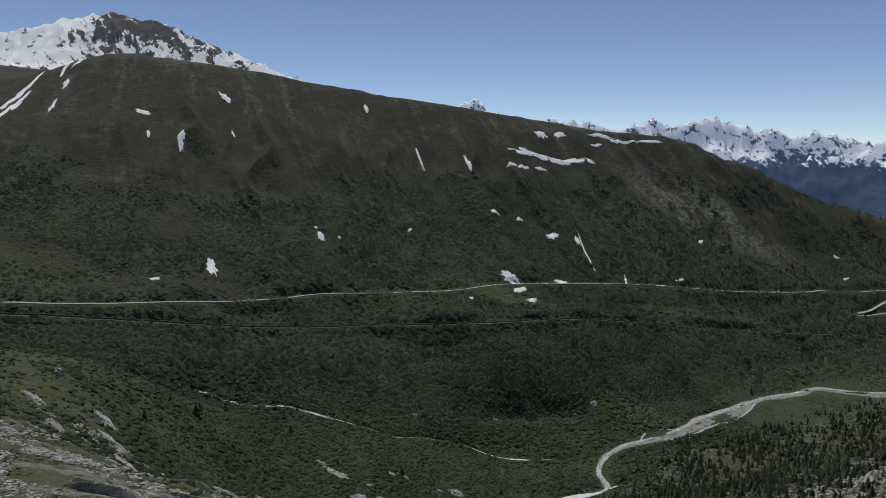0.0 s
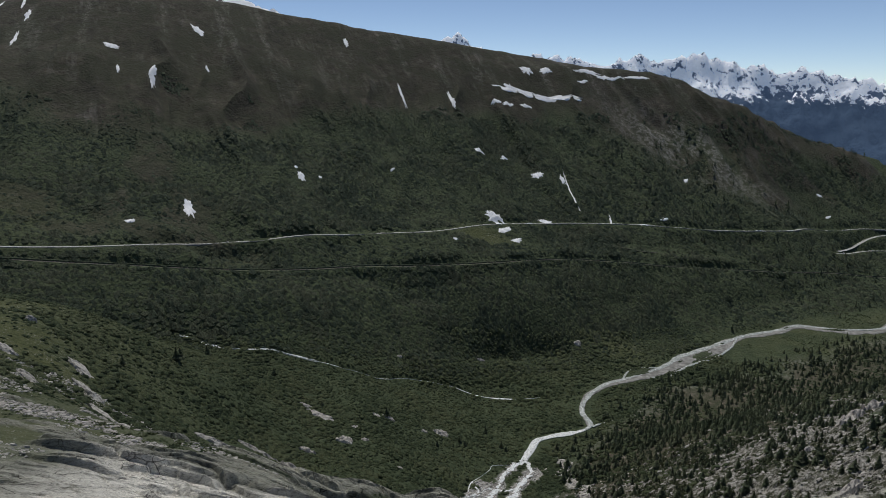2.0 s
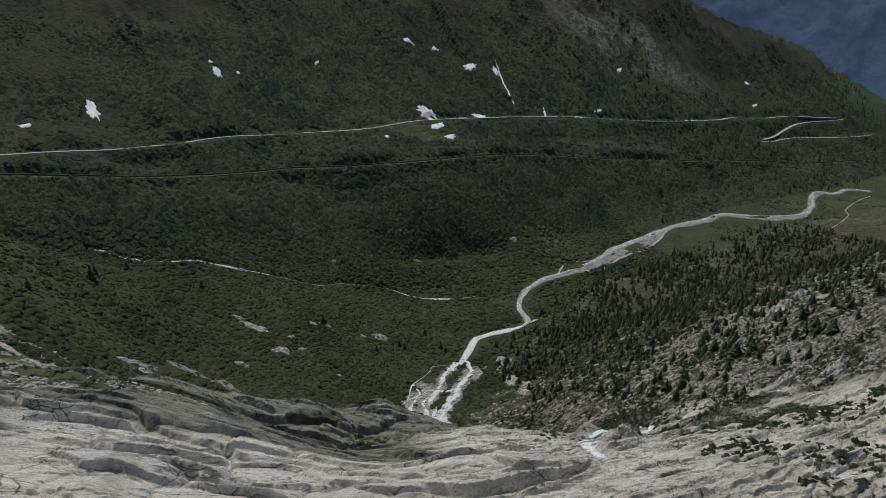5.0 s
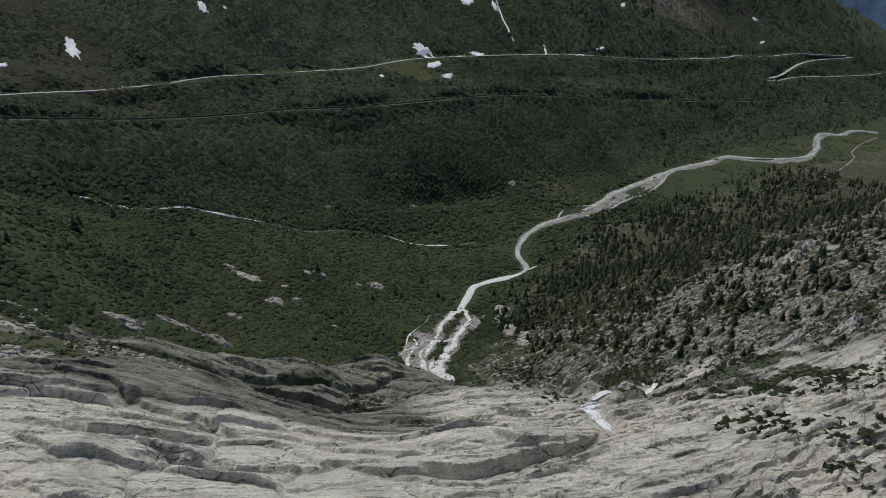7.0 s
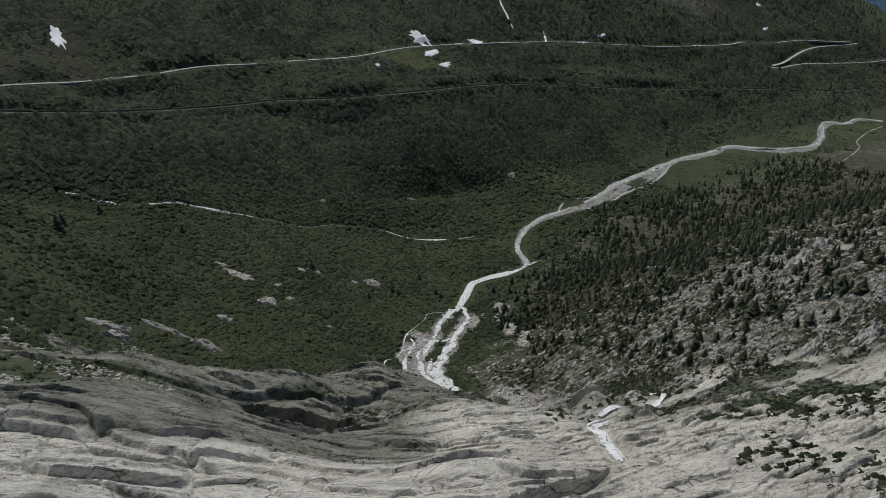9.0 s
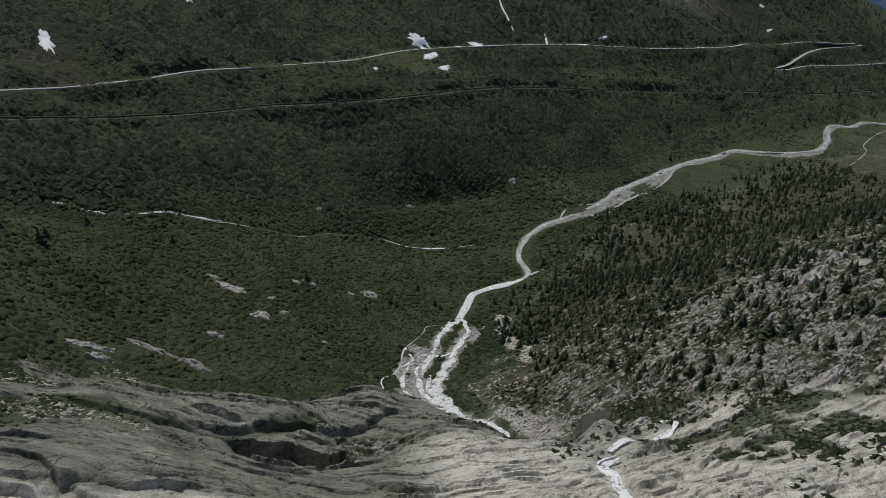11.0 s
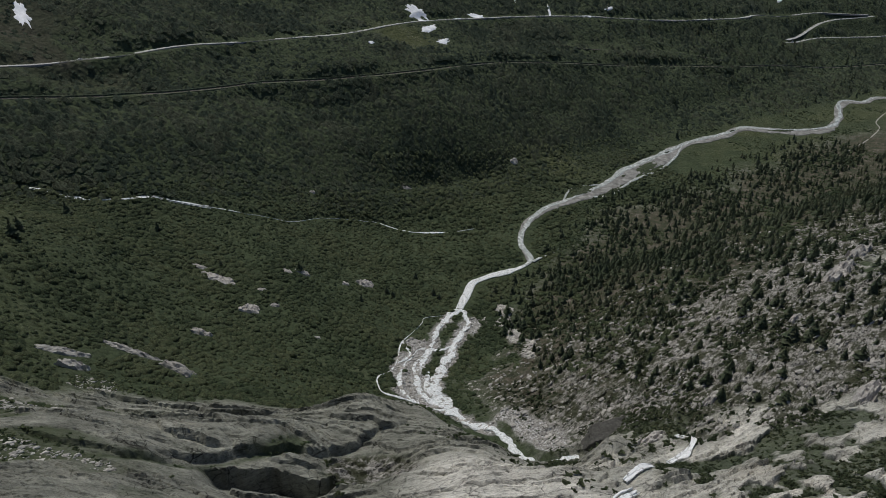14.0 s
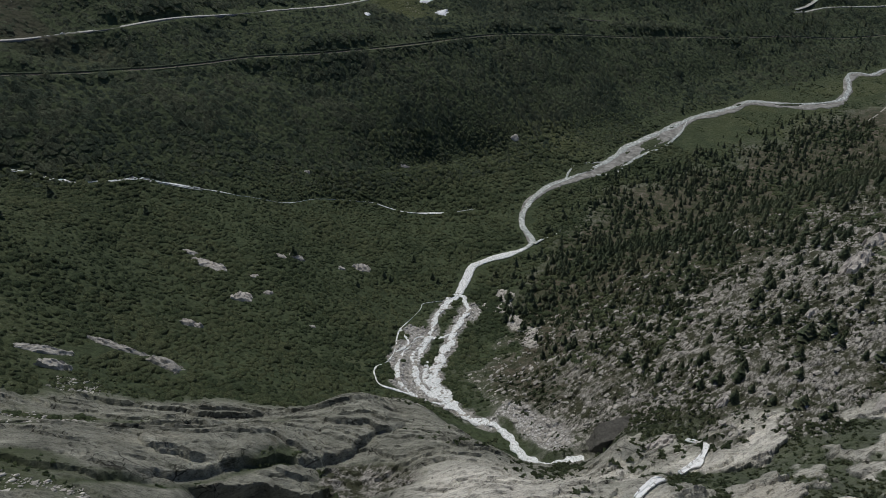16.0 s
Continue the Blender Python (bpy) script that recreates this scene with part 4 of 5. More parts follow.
def make_road():
    road = ribbon("road", WAYS["road"], 3.6, M_ASPHALT, 0.25)
    tagged(road, "pale grey asphalt mountain pass road cut across the slope", "road", kind="structure")
    under(ribbon("roadway", WAYS["road_mid"], 3.8, M_ASPHALT, 0.27), road)
    under(ribbon("roadway", WAYS["road_low"], 3.6, M_ASPHALT, 0.25), road)
    for key in ("road", "road_mid", "road_low"):
        for by in (-3.1, 3.1):
            under(ribbon("edge_line", offset(WAYS[key], by), 0.14, M_LINE, 0.285, drop=0.02), road)
        wall = under(ribbon("retaining_wall", offset(WAYS[key], 4.1), 0.35, M_WALLSTONE, 0.75, wobble=0.2, drop=3.6), road)
        tagged(wall, "low dry-stone retaining wall along the downhill edge")


def make_railway():
    rail = ribbon("railway", WAYS["railway"], 1.9, M_BALLAST, 0.25, wobble=0.15)
    tagged(rail, "single narrow-gauge mountain railway on dark ballast", "railway", kind="structure")
    for by in (-0.5, 0.5):
        under(ribbon("rail", offset(WAYS["railway"], by), 0.04, M_STEEL, 0.42, drop=0.16), rail)
    hedge = under(ribbon("hedge", offset(WAYS["railway"], -3.6), 1.5, M_HAZY_SCRUB, 2.0, wobble=0.5, seed=3, drop=4.5), rail)
    tagged(hedge, "dense dark alder hedge on the uphill side of the track")
    verge = under(ribbon("verge", offset(WAYS["railway"], 2.9), 1.0, M_VERGE, 0.3, wobble=0.6, seed=5, drop=1.5), rail)
    tagged(verge, "pale green grassy verge along the track")
    track = ribbon("track", WAYS["track"], 1.3, M_BALLAST, 0.12, wobble=0.4)
    tagged(track, "disused earthen track between dark alder bushes", "track", kind="structure")
    path = ribbon("footpath", graded(PATH, 5, 6, ground_height), 1.1, M_EARTH, 0.25, wobble=0.5)
    tagged(path, "narrow pale earth footpath across the moraine", "path", kind="structure")


def widths(line, knots):
    """Half-width along a course from pairs of share of its length and metres."""
    return np.interp(np.linspace(0, 1, len(line)), *zip(*knots))


def make_waters():
    w = WAYS["river"]
    half = near_line(bed_line[:, 0], bed_line[:, 1], BED)[1]
    bed = ribbon("river_bed", bed_line, half * 0.85, M_GRAVEL, 0.02, 0.45, 9)
    tagged(bed, "pale grey gravel bars along the glacier river", "river bed", kind="structure")
    meander = offset(w, 1.0)
    river = ribbon("river", meander, widths(w, [(0, 3.5), (0.12, 4.5), (0.22, 5.5), (0.3, 5.0), (0.42, 5.5), (0.48, 6.0), (0.55, 6.5), (0.6, 6.0), (0.66, 5.5), (0.72, 4.6), (0.8, 4), (0.9, 4), (1, 4)]) * 0.8, M_RIVER, 0.15, 0.7, 1)
    tagged(river, "milky grey glacier river winding across the flat valley floor", "river", kind="structure")
    for name, knots, mat, seed in (("side", [(0, 1), (0.3, 2.2), (0.7, 2.5), (1, 2)], M_RIVER, 11), ("loop", [(0, 1.5), (1, 1.5)], M_RIVER, 12), ("spur", [(0, 2), (0.4, 1.0), (1, 0.4)], M_RIVER, 13)):
        under(ribbon("side_channel", WAYS[name], widths(WAYS[name], knots), mat, 0.12, 0.5, seed), river)
    for name, knots, seed in (("branch_r", [(0, 3.0), (0.08, 3.0), (0.2, 2.8), (0.35, 3.6), (0.5, 5.2), (0.58, 4.6), (0.66, 3.0), (0.8, 2.6), (1, 3.2)], 2), ("branch_l", [(0, 3.4), (0.3, 2.4), (1, 1.8)], 3), ("braid", [(0, 0.05), (0.12, 0.35), (0.2, 0.05), (0.3, 0.4), (0.42, 0.7), (0.5, 0.3), (0.6, 0.7), (0.75, 0.5), (0.85, 0.9), (1, 0.8)], 4), ("braid_2", [(0, 0.8), (1, 1.2)], 14), ("braid_3", [(0, 1.2), (1, 1.4)], 15), ("braid_4", [(0, 0.9), (0.5, 1.6), (1, 1.8)], 16), ("braid_5", [(0, 1.4), (1, 1.2)], 17), ("braid_6", [(0, 0.8), (0.5, 1.8), (1, 2.2)], 18)):
        tagged(under(ribbon("torrent", WAYS[name], widths(WAYS[name], knots), M_RAPID, 0.12, 0.95, seed), river), "white torrent rushing over boulders")
    lower = w[int(len(w) * 0.905):]
    tagged(under(ribbon("torrent", lower, widths(lower, [(0, 3.2), (0.5, 4.0), (1, 4.2)]), M_RAPID, 0.2, 0.9, 21), river), "white torrent rushing over boulders")
    stream = ribbon("stream", WAYS["stream"], widths(WAYS["stream"], [(0, 0.6), (0.1, 1.0), (0.2, 1.4), (0.25, 0.2), (0.29, 1.0), (0.34, 0.1), (0.37, 0.7), (0.41, 0.05), (0.50, 0.05), (0.53, 0.4), (0.56, 0.05), (0.72, 0.05), (0.77, 1.1), (0.9, 1.2), (1, 0.3)]), M_RAPID, 0.3, 1.2, 5)
    head = WAYS["stream"][:int(len(WAYS["stream"]) * 0.36)]
    for by, seed in ((2.6, 41), (-2.4, 43)):
        under(ribbon("strand", offset(head, by), widths(head, [(0, 0.1), (0.2, 0.7), (0.4, 0.05), (0.6, 0.8), (0.75, 0.1), (1, 0.3)]), M_RAPID, 0.25, 1.3, seed), stream)
    tagged(stream, "narrow white brook between low alder bushes", "stream", kind="structure")
    for name, label, half in (("fall_low", "white waterfall dropping over a pale granite step", 2.2), ("fall_up", "white cascade in a cleft of granite slabs", 1.25), ("fall_mid", "short white rapid between granite slabs", 1.4)):
        f = ribbon("waterfall", WAYS[name], widths(WAYS[name], [(0, 0.5), (0.2, half), (0.45, half * 0.55), (0.7, half * 0.9), (0.85, half * 0.6), (1, 0.4)]), M_FALL, 0.08, 1.3, 7, 1.0)
        tagged(f, label, "waterfall", kind="structure")
        for by, seed in ((half * 0.9, 31), (-half * 0.8, 33)):
            under(ribbon("strand", offset(WAYS[name], by), widths(WAYS[name], [(0, 0.1), (0.3, 0.8), (0.6, 0.3), (0.8, 0.7), (1, 0.1)]), M_FALL, 0.3, 1.3, seed, 1.0), f)


make_road()
make_railway()
make_waters()


def snow_patch(x, y, ax, ay, bx, by, seed):
    """A thin lens of old snow lying on the slope, with a ragged rim."""
    rings, spokes = 7, 64
    a = np.linspace(0, 2 * np.pi, spokes, endpoint=False)
    rad = 1 + 1.0 * fbm(np.cos(a) * 2.6 + seed * 9.1, np.sin(a) * 2.6, 1.0, 5, 91, 0.7)
    u, v, lens = [x + 0 * a[:1]], [y + 0 * a[:1]], [np.ones(1)]
    for k in range(1, rings + 1):
        f = k / rings
        u.append(x + f * rad * (np.cos(a) * ax + np.sin(a) * bx))
        v.append(y + f * rad * (np.cos(a) * ay + np.sin(a) * by))
        lens.append(np.full(spokes, 1 - f**3))
    u, v, lens = map(np.concatenate, (u, v, lens))
    z = ground_height(u, v) + 0.35 + 1.0 * lens - 0.9 * (lens == 0)
    tri = np.array([(0, 1 + i, 1 + (i + 1) % spokes) for i in range(spokes)])
    quads = []
    for k in range(rings - 1):
        b0, b1 = 1 + k * spokes, 1 + (k + 1) * spokes
        for i in range(spokes):
            j = (i + 1) % spokes
            quads += [(b0 + i, b1 + i, b1 + j), (b0 + i, b1 + j, b0 + j)]
    flip = -1 if ax * by - ay * bx < 0 else 1
    ob = mesh_object("snow_patch", np.column_stack([u, v, z]), np.vstack([tri, quads])[:, ::flip], M_SNOW)
    big = max(np.hypot(ax, ay), np.hypot(bx, by))
    return tagged(ob, "long streak of old white snow on the brown slope" if big > 25 else "small patch of old white snow on the slope", "snow patch", "snow patches")


for k, row in enumerate(SNOW):
    snow_patch(*row, k)


# ---- growth and stones ----
rng = np.random.default_rng(4)


def merge(base_v, base_f, place, turn, size, jitter, lie=False):
    """Many small shapes in one set of arrays. place n x 3, size n x 3. lie: they follow the slope."""
    n, m = len(place), len(base_v)
    v = base_v[None] * (1 + jitter * rng.uniform(-1, 1, (n, m, 1)))
    v = v * size[:, None, :]
    c, s = np.cos(turn)[:, None], np.sin(turn)[:, None]
    x, y = v[..., 0] * c - v[..., 1] * s, v[..., 0] * s + v[..., 1] * c
    h = v[..., 2]
    if lie:
        px, py = place[:, 0], place[:, 1]
        z0 = base_height(px, py)
        gx, gy = (base_height(px + 4, py) - z0) / 4, (base_height(px, py + 4) - z0) / 4
        h = h + (0.3 + 0.5 * step(900, 950, place[:, 1] * AX - place[:, 0] * AY)[:, None]) * (x * gx[:, None] + y * gy[:, None])
    out = np.stack([x, y, h], -1) + place[:, None, :]
    return out.reshape(-1, 3), (base_f[None] + (np.arange(n) * m)[:, None, None]).reshape(-1, base_f.shape[1])


def dome(sides=6):
    """A leafy clump: skirt, shoulder and crown."""
    a = np.arange(sides) * 2 * np.pi / sides
    rings = [(1.0, -0.4, 0.0), (0.78, 0.62, 1.0)]
    v = [(r * np.cos(b + o * np.pi / sides), r * np.sin(b + o * np.pi / sides), h) for r, h, o in rings for b in a] + [(0, 0, 1.0)]
    f = []
    for i in range(sides):
        j = (i + 1) % sides
        f += [(i, j, sides + i), (j, sides + j, sides + i), (sides + i, sides + j, 2 * sides)]
    return np.array(v), np.array(f)


def cap(sides=6):
    """A low leafy mound, for bushes far off."""
    a = np.arange(sides) * 2 * np.pi / sides
    return np.array([(np.cos(b), np.sin(b), -0.15) for b in a] + [(0, 0, 1.0)]), np.array([(i, (i + 1) % sides, sides) for i in range(sides)])


def clump():
    """A shrub of several small leafy heads."""
    g = np.random.default_rng(12)
    vs, fs = [], []
    for k in range(4):
        v, f = cap(5)
        a, q = k * 2.09, 0.0 if k == 3 else 0.6
        vs.append(v * g.uniform(0.42, 0.62) + np.array([q * np.cos(a), q * np.sin(a), g.uniform(0.0, 0.3) + 0.25 * (k == 3)]))
        fs.append(f + 6 * k)
    return np.vstack(vs), np.vstack(fs)


def away_from(x, y, gaps):
    ok = np.ones(len(x), bool)
    for name, gap in gaps.items():
        g, _ = near_line(x, y, [tuple(p[:2]) for p in WAYS[name][::2]])
        ok &= g > gap
    g, half = near_line(x, y, BED)
    ok &= g > half + 2
    return ok


CLEAR = {"road": 11, "road_mid": 10, "road_low": 10, "railway": 5, "track": 3, "river": 11, "branch_r": 5.5, "branch_l": 4.5, "braid": 1.8, "braid_2": 1.5, "braid_3": 1.8, "stream": 1.3}


def scatter(n, s0, s1, d0, d1):
    s, d = rng.uniform(s0, s1, n), rng.uniform(d0, d1, n)
    return s * AX - d * AY, s * AY + d * AX, s, d


def keep(mask, *arrays):
    return [a[mask] for a in arrays]


def bushes(name, label, n, box, size, mat, want, sides=6, high=0.55, shape=None, smooth=False):
    x, y, s, d = scatter(n, *box)
    z = base_height(x, y)
    x, y, s, d, z = keep(want(x, y, s, d, z), x, y, s, d, z)
    x, y = keep(away_from(x, y, CLEAR), x, y)
    z = ground_height(x, y)
    r = rng.uniform(*size, len(x)) * (0.55 + 0.5 * value(x / 25, y / 25, 95) + 0.5 * step(-0.2, 0.3, fbm(x, y * 1.5, 80, 4, 87)))
    v, f = merge(*(shape or dome(sides)), np.column_stack([x, y, z]), rng.uniform(0, 6.28, len(x)), np.column_stack([r * rng.uniform(0.8, 1.3, len(x)), r, r * high * rng.uniform(0.5, 1.5, len(x))]), 0.42, True)
    ob = mesh_object(name, v, f, mat, smooth or shape is None)
    return tagged(ob, label, "bushes", kind="stuff")


# single rocks: x, y, length, width, height, bearing, label
BUSHY = "pale granite outcrop breaking through the alder thicket"
LEDGE = "long grey rock ledge at the edge of the alder thicket"
OUTCROPS = [
    (-125, 748, 32, 10, 2.6, -22, BUSHY), (-145, 766, 14, 5, 1.6, -20, BUSHY), (16, 796, 18, 11, 3.0, -12, BUSHY), (-4, 786, 7, 4, 1.6, 0, BUSHY),
    (-48, 783, 15, 7, 2.4, -15, BUSHY), (-62, 775, 9, 5, 1.6, 5, BUSHY), (-84, 736, 9, 4, 1.5, 0, BUSHY), (-92, 700, 18, 9, 2.8, -10, BUSHY), (-70, 712, 8, 4, 1.5, 8, BUSHY),
    (-30, 670, 5, 3, 1.2, 0, BUSHY), (-121, 640, 20, 10, 5.0, -14, "dark overhanging rock step in the alder thicket"),
    (-121, 566, 26, 15, 6.0, -28, LEDGE), (-150, 573, 38, 9, 3.5, 0, LEDGE), (-180, 542, 30, 9, 3.5, 20, LEDGE), (-170, 527, 18, 9, 5.0, 10, LEDGE),
    (256, 1110, 14, 9, 3.0, 20, "small pale rockfall at the foot of the far slope"), (84, 1024, 16, 5, 2.0, 15, "pale rocks at the foot of the far slope"), (-40, 956, 10, 5, 2.0, 20, "pale rocks at the foot of the far slope"),
    (-330, 566, 9, 7, 4.0, 30, "lone grey boulder on the grassy hillside"), (-245, 478, 34, 9, 4.0, -35, LEDGE), (-215, 440, 40, 9, 3.0, -40, LEDGE), (-185, 405, 30, 8, 3.0, -45, LEDGE),
    (-270, 520, 30, 12, 4.0, -40, LEDGE), (-300, 480, 26, 10, 3.5, -30, LEDGE), (-262, 440, 22, 9, 3.0, -35, LEDGE),
    (362, 545, 44, 17, 8.0, 36, "great pale rounded slab rising from the block field"), (400, 575, 36, 14, 7.0, 36, "great pale rounded slab rising from the block field"),
    (300, 500, 16, 8, 4.0, 30, "pale granite knoll among shrubs"), (268, 398, 26, 11, 5.0, 34, "pale granite knoll among shrubs"), (296, 392, 30, 12, 6.0, 34, "pale granite knoll among shrubs"),
    (172, 430, 20, 10, 3.0, 20, "rounded granite hump beside the cascade"), (215, 446, 14, 7, 4.0, 25, "rounded granite hump beside the cascade"), 
]


def off_rocks(x, y):
    ok = np.ones(len(x), bool)
    for px, py, long, wide, high, turn, label in OUTCROPS:
        c, s = math.cos(radians(turn)), math.sin(radians(turn))
        u, v = (x - px) * c + (y - py) * s, (y - py) * c - (x - px) * s
        ok &= (u / (0.5 * long + 1)) ** 2 + (v / (0.5 * wide + 2)) ** 2 > 1
    return ok


def off_snow(x, y):
    ok = np.ones(len(x), bool)
    for px, py, ax, ay, bx, by in SNOW:
        det = ax * by - ay * bx
        u, v = ((x - px) * by - (y - py) * bx) / det, ((y - py) * ax - (x - px) * ay) / det
        ok &= u * u + v * v > 1.5
    return ok


def on_slope(x, y, s, d, z):
    heath, meadow, gravel, snow = cover(x, y, z)
    patch = (s > 1000) & (fbm(x, y, 55, 4, 92) > 0.14) | (fbm(x, y, 70, 4, 91) > 0.44)
    return off_snow(x, y) & (scree_fan(x, y) < 0.35) & (patch | (rng.uniform(0, 1, len(x)) > heath * 1.15)) & (rng.uniform(0, 1, len(x)) > meadow * 1.2)


def on_near_hill(x, y, s, d, z):
    slab, rubble = zones(x, y)
    heath, meadow, gravel, snow = cover(x, y, z)
    ledge = near_line(x, y, [(-185, 538), (-168, 552), (-150, 573), (-135, 574), (-112, 556)])[0]
    return off_rocks(x, y) & (ledge > 5.5) & (slab < 0.3) & (rubble < 0.3) & (gravel < 0.2) & (rng.uniform(0, 1, len(x)) > meadow * 0.85)


def on_flats(x, y, s, d, z):
    return on_near_hill(x, y, s, d, z) & (fbm(x, y, 60, 4, 96) > -0.25 + 0.2 * step(900, 1300, s))


def on_rubble(x, y, s, d, z):
    slab, rubble = zones(x, y)
    return (rubble > 0.5) & (fbm(x, y, 30, 5, 97, 0.6) > -0.09)


def in_scrub(x, y, s, d, z):
    slab, rubble = zones(x, y)
    return (rubble > 0.3) & (fbm(x, y, 45, 5, 89, 0.6) > -0.12 + 0.3 * (1 - step(430, 520, d)))


def in_mats(x, y, s, d, z):
    slab, rubble = zones(x, y)
    return ((slab < 0.6) | (rubble > 0.4)) & (mats(x, y, s, d) > 0.5) & (d < np.interp(s, [270, 330, 420, 560, 760], [405, 340, 240, 165, 110]) + 60)


def on_slab(x, y, s, d, z):
    slab, rubble = zones(x, y)
    right = step(140, 300, s)
    back = step(370, 400, y) * (1 - right)
    return (slab > 0.5) & (fbm(x * 0.5, y, 26, 4, 98) > 0.52 - 0.32 * right - 0.2 * back) & ((right > 0.3) | (y > 365))


bushes("alder_thicket", "dense dark green alder thicket over the hillside", 23000, (-160, 420, 470, 905), (1.4, 3.3), M_ALDER, on_near_hill, 5, 0.50)
bushes("alder_thicket", "dense dark green alder thicket on the valley floor", 9000, (420, 900, 640, 950), (1.4, 4.0), M_ALDER, on_near_hill, 5)
bushes("alder_thicket", "scattered low bushes on the grassy valley flats", 9000, (880, 1600, 640, 960), (0.7, 2.6), M_ALDER, on_flats, 5, 0.45)
bushes("alder_thicket", "dark green alder scrub below the pass road", 46000, (-450, 900, 880, 1500), (1.4, 4.4), M_HAZY_SCRUB, on_slope, 6, 0.46, cap())
bushes("alder_thicket", "dark green alder scrub on the far slope", 21000, (700, 2000, 930, 1500), (1.8, 5.0), M_HAZY_SCRUB, on_slope, 6, 0.46, cap())
bushes("shrub_cover", "low dark shrubs between granite blocks", 14500, (280, 800, 180, 640), (0.8, 2.6), M_JUNIPER, on_rubble, 5, 0.8, clump())
bushes("shrub_cover", "dark green shrub mats between granite slabs and blocks", 21000, (250, 600, 100, 440), (0.6, 2.2), M_JUNIPER, in_mats, 5, 0.6, clump())
bushes("shrub_cover", "low green scrub and heather on the wood floor", 10000, (380, 1250, 420, 820), (1.4, 3.6), M_ALDER, in_scrub, 5, 0.5)
bushes("shrub_cover", "small dark shrubs in the cracks of granite slabs", 7000, (-150, 620, 100, 500), (0.6, 2.4), M_JUNIPER, on_slab, 5, 0.7, clump())


def block():
    """A broken stone: a squared lump with worn corners."""
    g = (1 + 5**0.5) / 2
    v = np.array([(-1, g, 0), (1, g, 0), (-1, -g, 0), (1, -g, 0), (0, -1, g), (0, 1, g), (0, -1, -g), (0, 1, -g), (g, 0, -1), (g, 0, 1), (-g, 0, -1), (-g, 0, 1)]) / 1.9
    f = np.array([(0, 11, 5), (0, 5, 1), (0, 1, 7), (0, 7, 10), (0, 10, 11), (1, 5, 9), (5, 11, 4), (11, 10, 2), (10, 7, 6), (7, 1, 8), (3, 9, 4), (3, 4, 2), (3, 2, 6), (3, 6, 8), (3, 8, 9), (4, 9, 5), (2, 4, 11), (6, 2, 10), (8, 6, 7), (9, 8, 1)])
    return v, f


def stones(name, label, n, box, size, want, lift=0.0, mat=M_STONE):
    x, y, s, d = scatter(n, *box)
    z = base_height(x, y)
    x, y, s, d, z = keep(want(x, y, s, d, z), x, y, s, d, z)
    z = ground_height(x, y) + lift
    r = size[0] + (size[1] - size[0]) * rng.uniform(0, 1, len(x)) ** 5
    v, f = merge(*block(), np.column_stack([x, y, z]), rng.uniform(0.2, 0.9, len(x)), np.column_stack([r * rng.uniform(0.9, 2.6, len(x)), r, r * rng.uniform(0.5, 1.0, len(x))]), 0.34, True)
    return tagged(mesh_object(name, v, f, mat, False), label, "stones", kind="stuff")


def in_blocks(x, y, s, d, z):
    slab, rubble = zones(x, y)
    return (rubble > 0.3) & (fbm(x, y, 30, 5, 97, 0.6) < 0.25)


def on_turf(x, y, s, d, z):
    slab, rubble = zones(x, y)
    return (slab < 0.5) & (fbm(x * 0.6 + y * 0.4, y, 40, 4, 94) > 0.05)


def on_grass(x, y, s, d, z):
    slab, rubble = zones(x, y)
    return (slab < 0.5) & (fbm(x, y, 30, 4, 93) > -0.05)


def in_fan(x, y, s, d, z):
    return cover(x, y, z)[2] > 0.4


stones("block_field", "grey granite blocks strewn over the moraine slope", 11000, (285, 700, 180, 560), (0.35, 1.7), in_blocks)
def in_spit(x, y, s, d, z):
    gap = near_line(x, y, [(140, 728), (159, 719), (164, 750), (158, 756), (160, 720), (158, 690), (166, 655), (160, 636)])[0]
    return gap < 4.5 + 5 * fbm(x, y, 14, 3, 86)


def on_hillside(x, y, s, d, z):
    slab, rubble = zones(x, y)
    return (slab < 0.6) & (fbm(x + y * 0.5, y, 22, 4, 84) > 0.02)


stones("hillside_scree", "small pale stones strewn over the grassy hillside", 11000, (-120, 5, 350, 480), (0.25, 1.1), on_hillside, 0.1, M_PALE)
stones("moraine_spit", "pale stones of a narrow moraine bar beside the alders", 26000, (380, 470, 480, 660), (0.5, 1.4), in_spit, 0.3)
stones("torrent_stones", "grey boulders in the bed of the torrent", 9000, (230, 460, 360, 720), (0.3, 1.7), in_fan, 0.45)
stones("scree", "pale loose stones and boulders on the grassy hillside", 24000, (-170, 60, 290, 540), (0.25, 1.0), on_turf, 0.1)
bushes("shrub_cover", "low green shrubs on the grassy hillside", 8000, (-260, 150, 220, 520), (0.5, 1.9), M_ALDER, on_grass, 5, 0.6, clump())


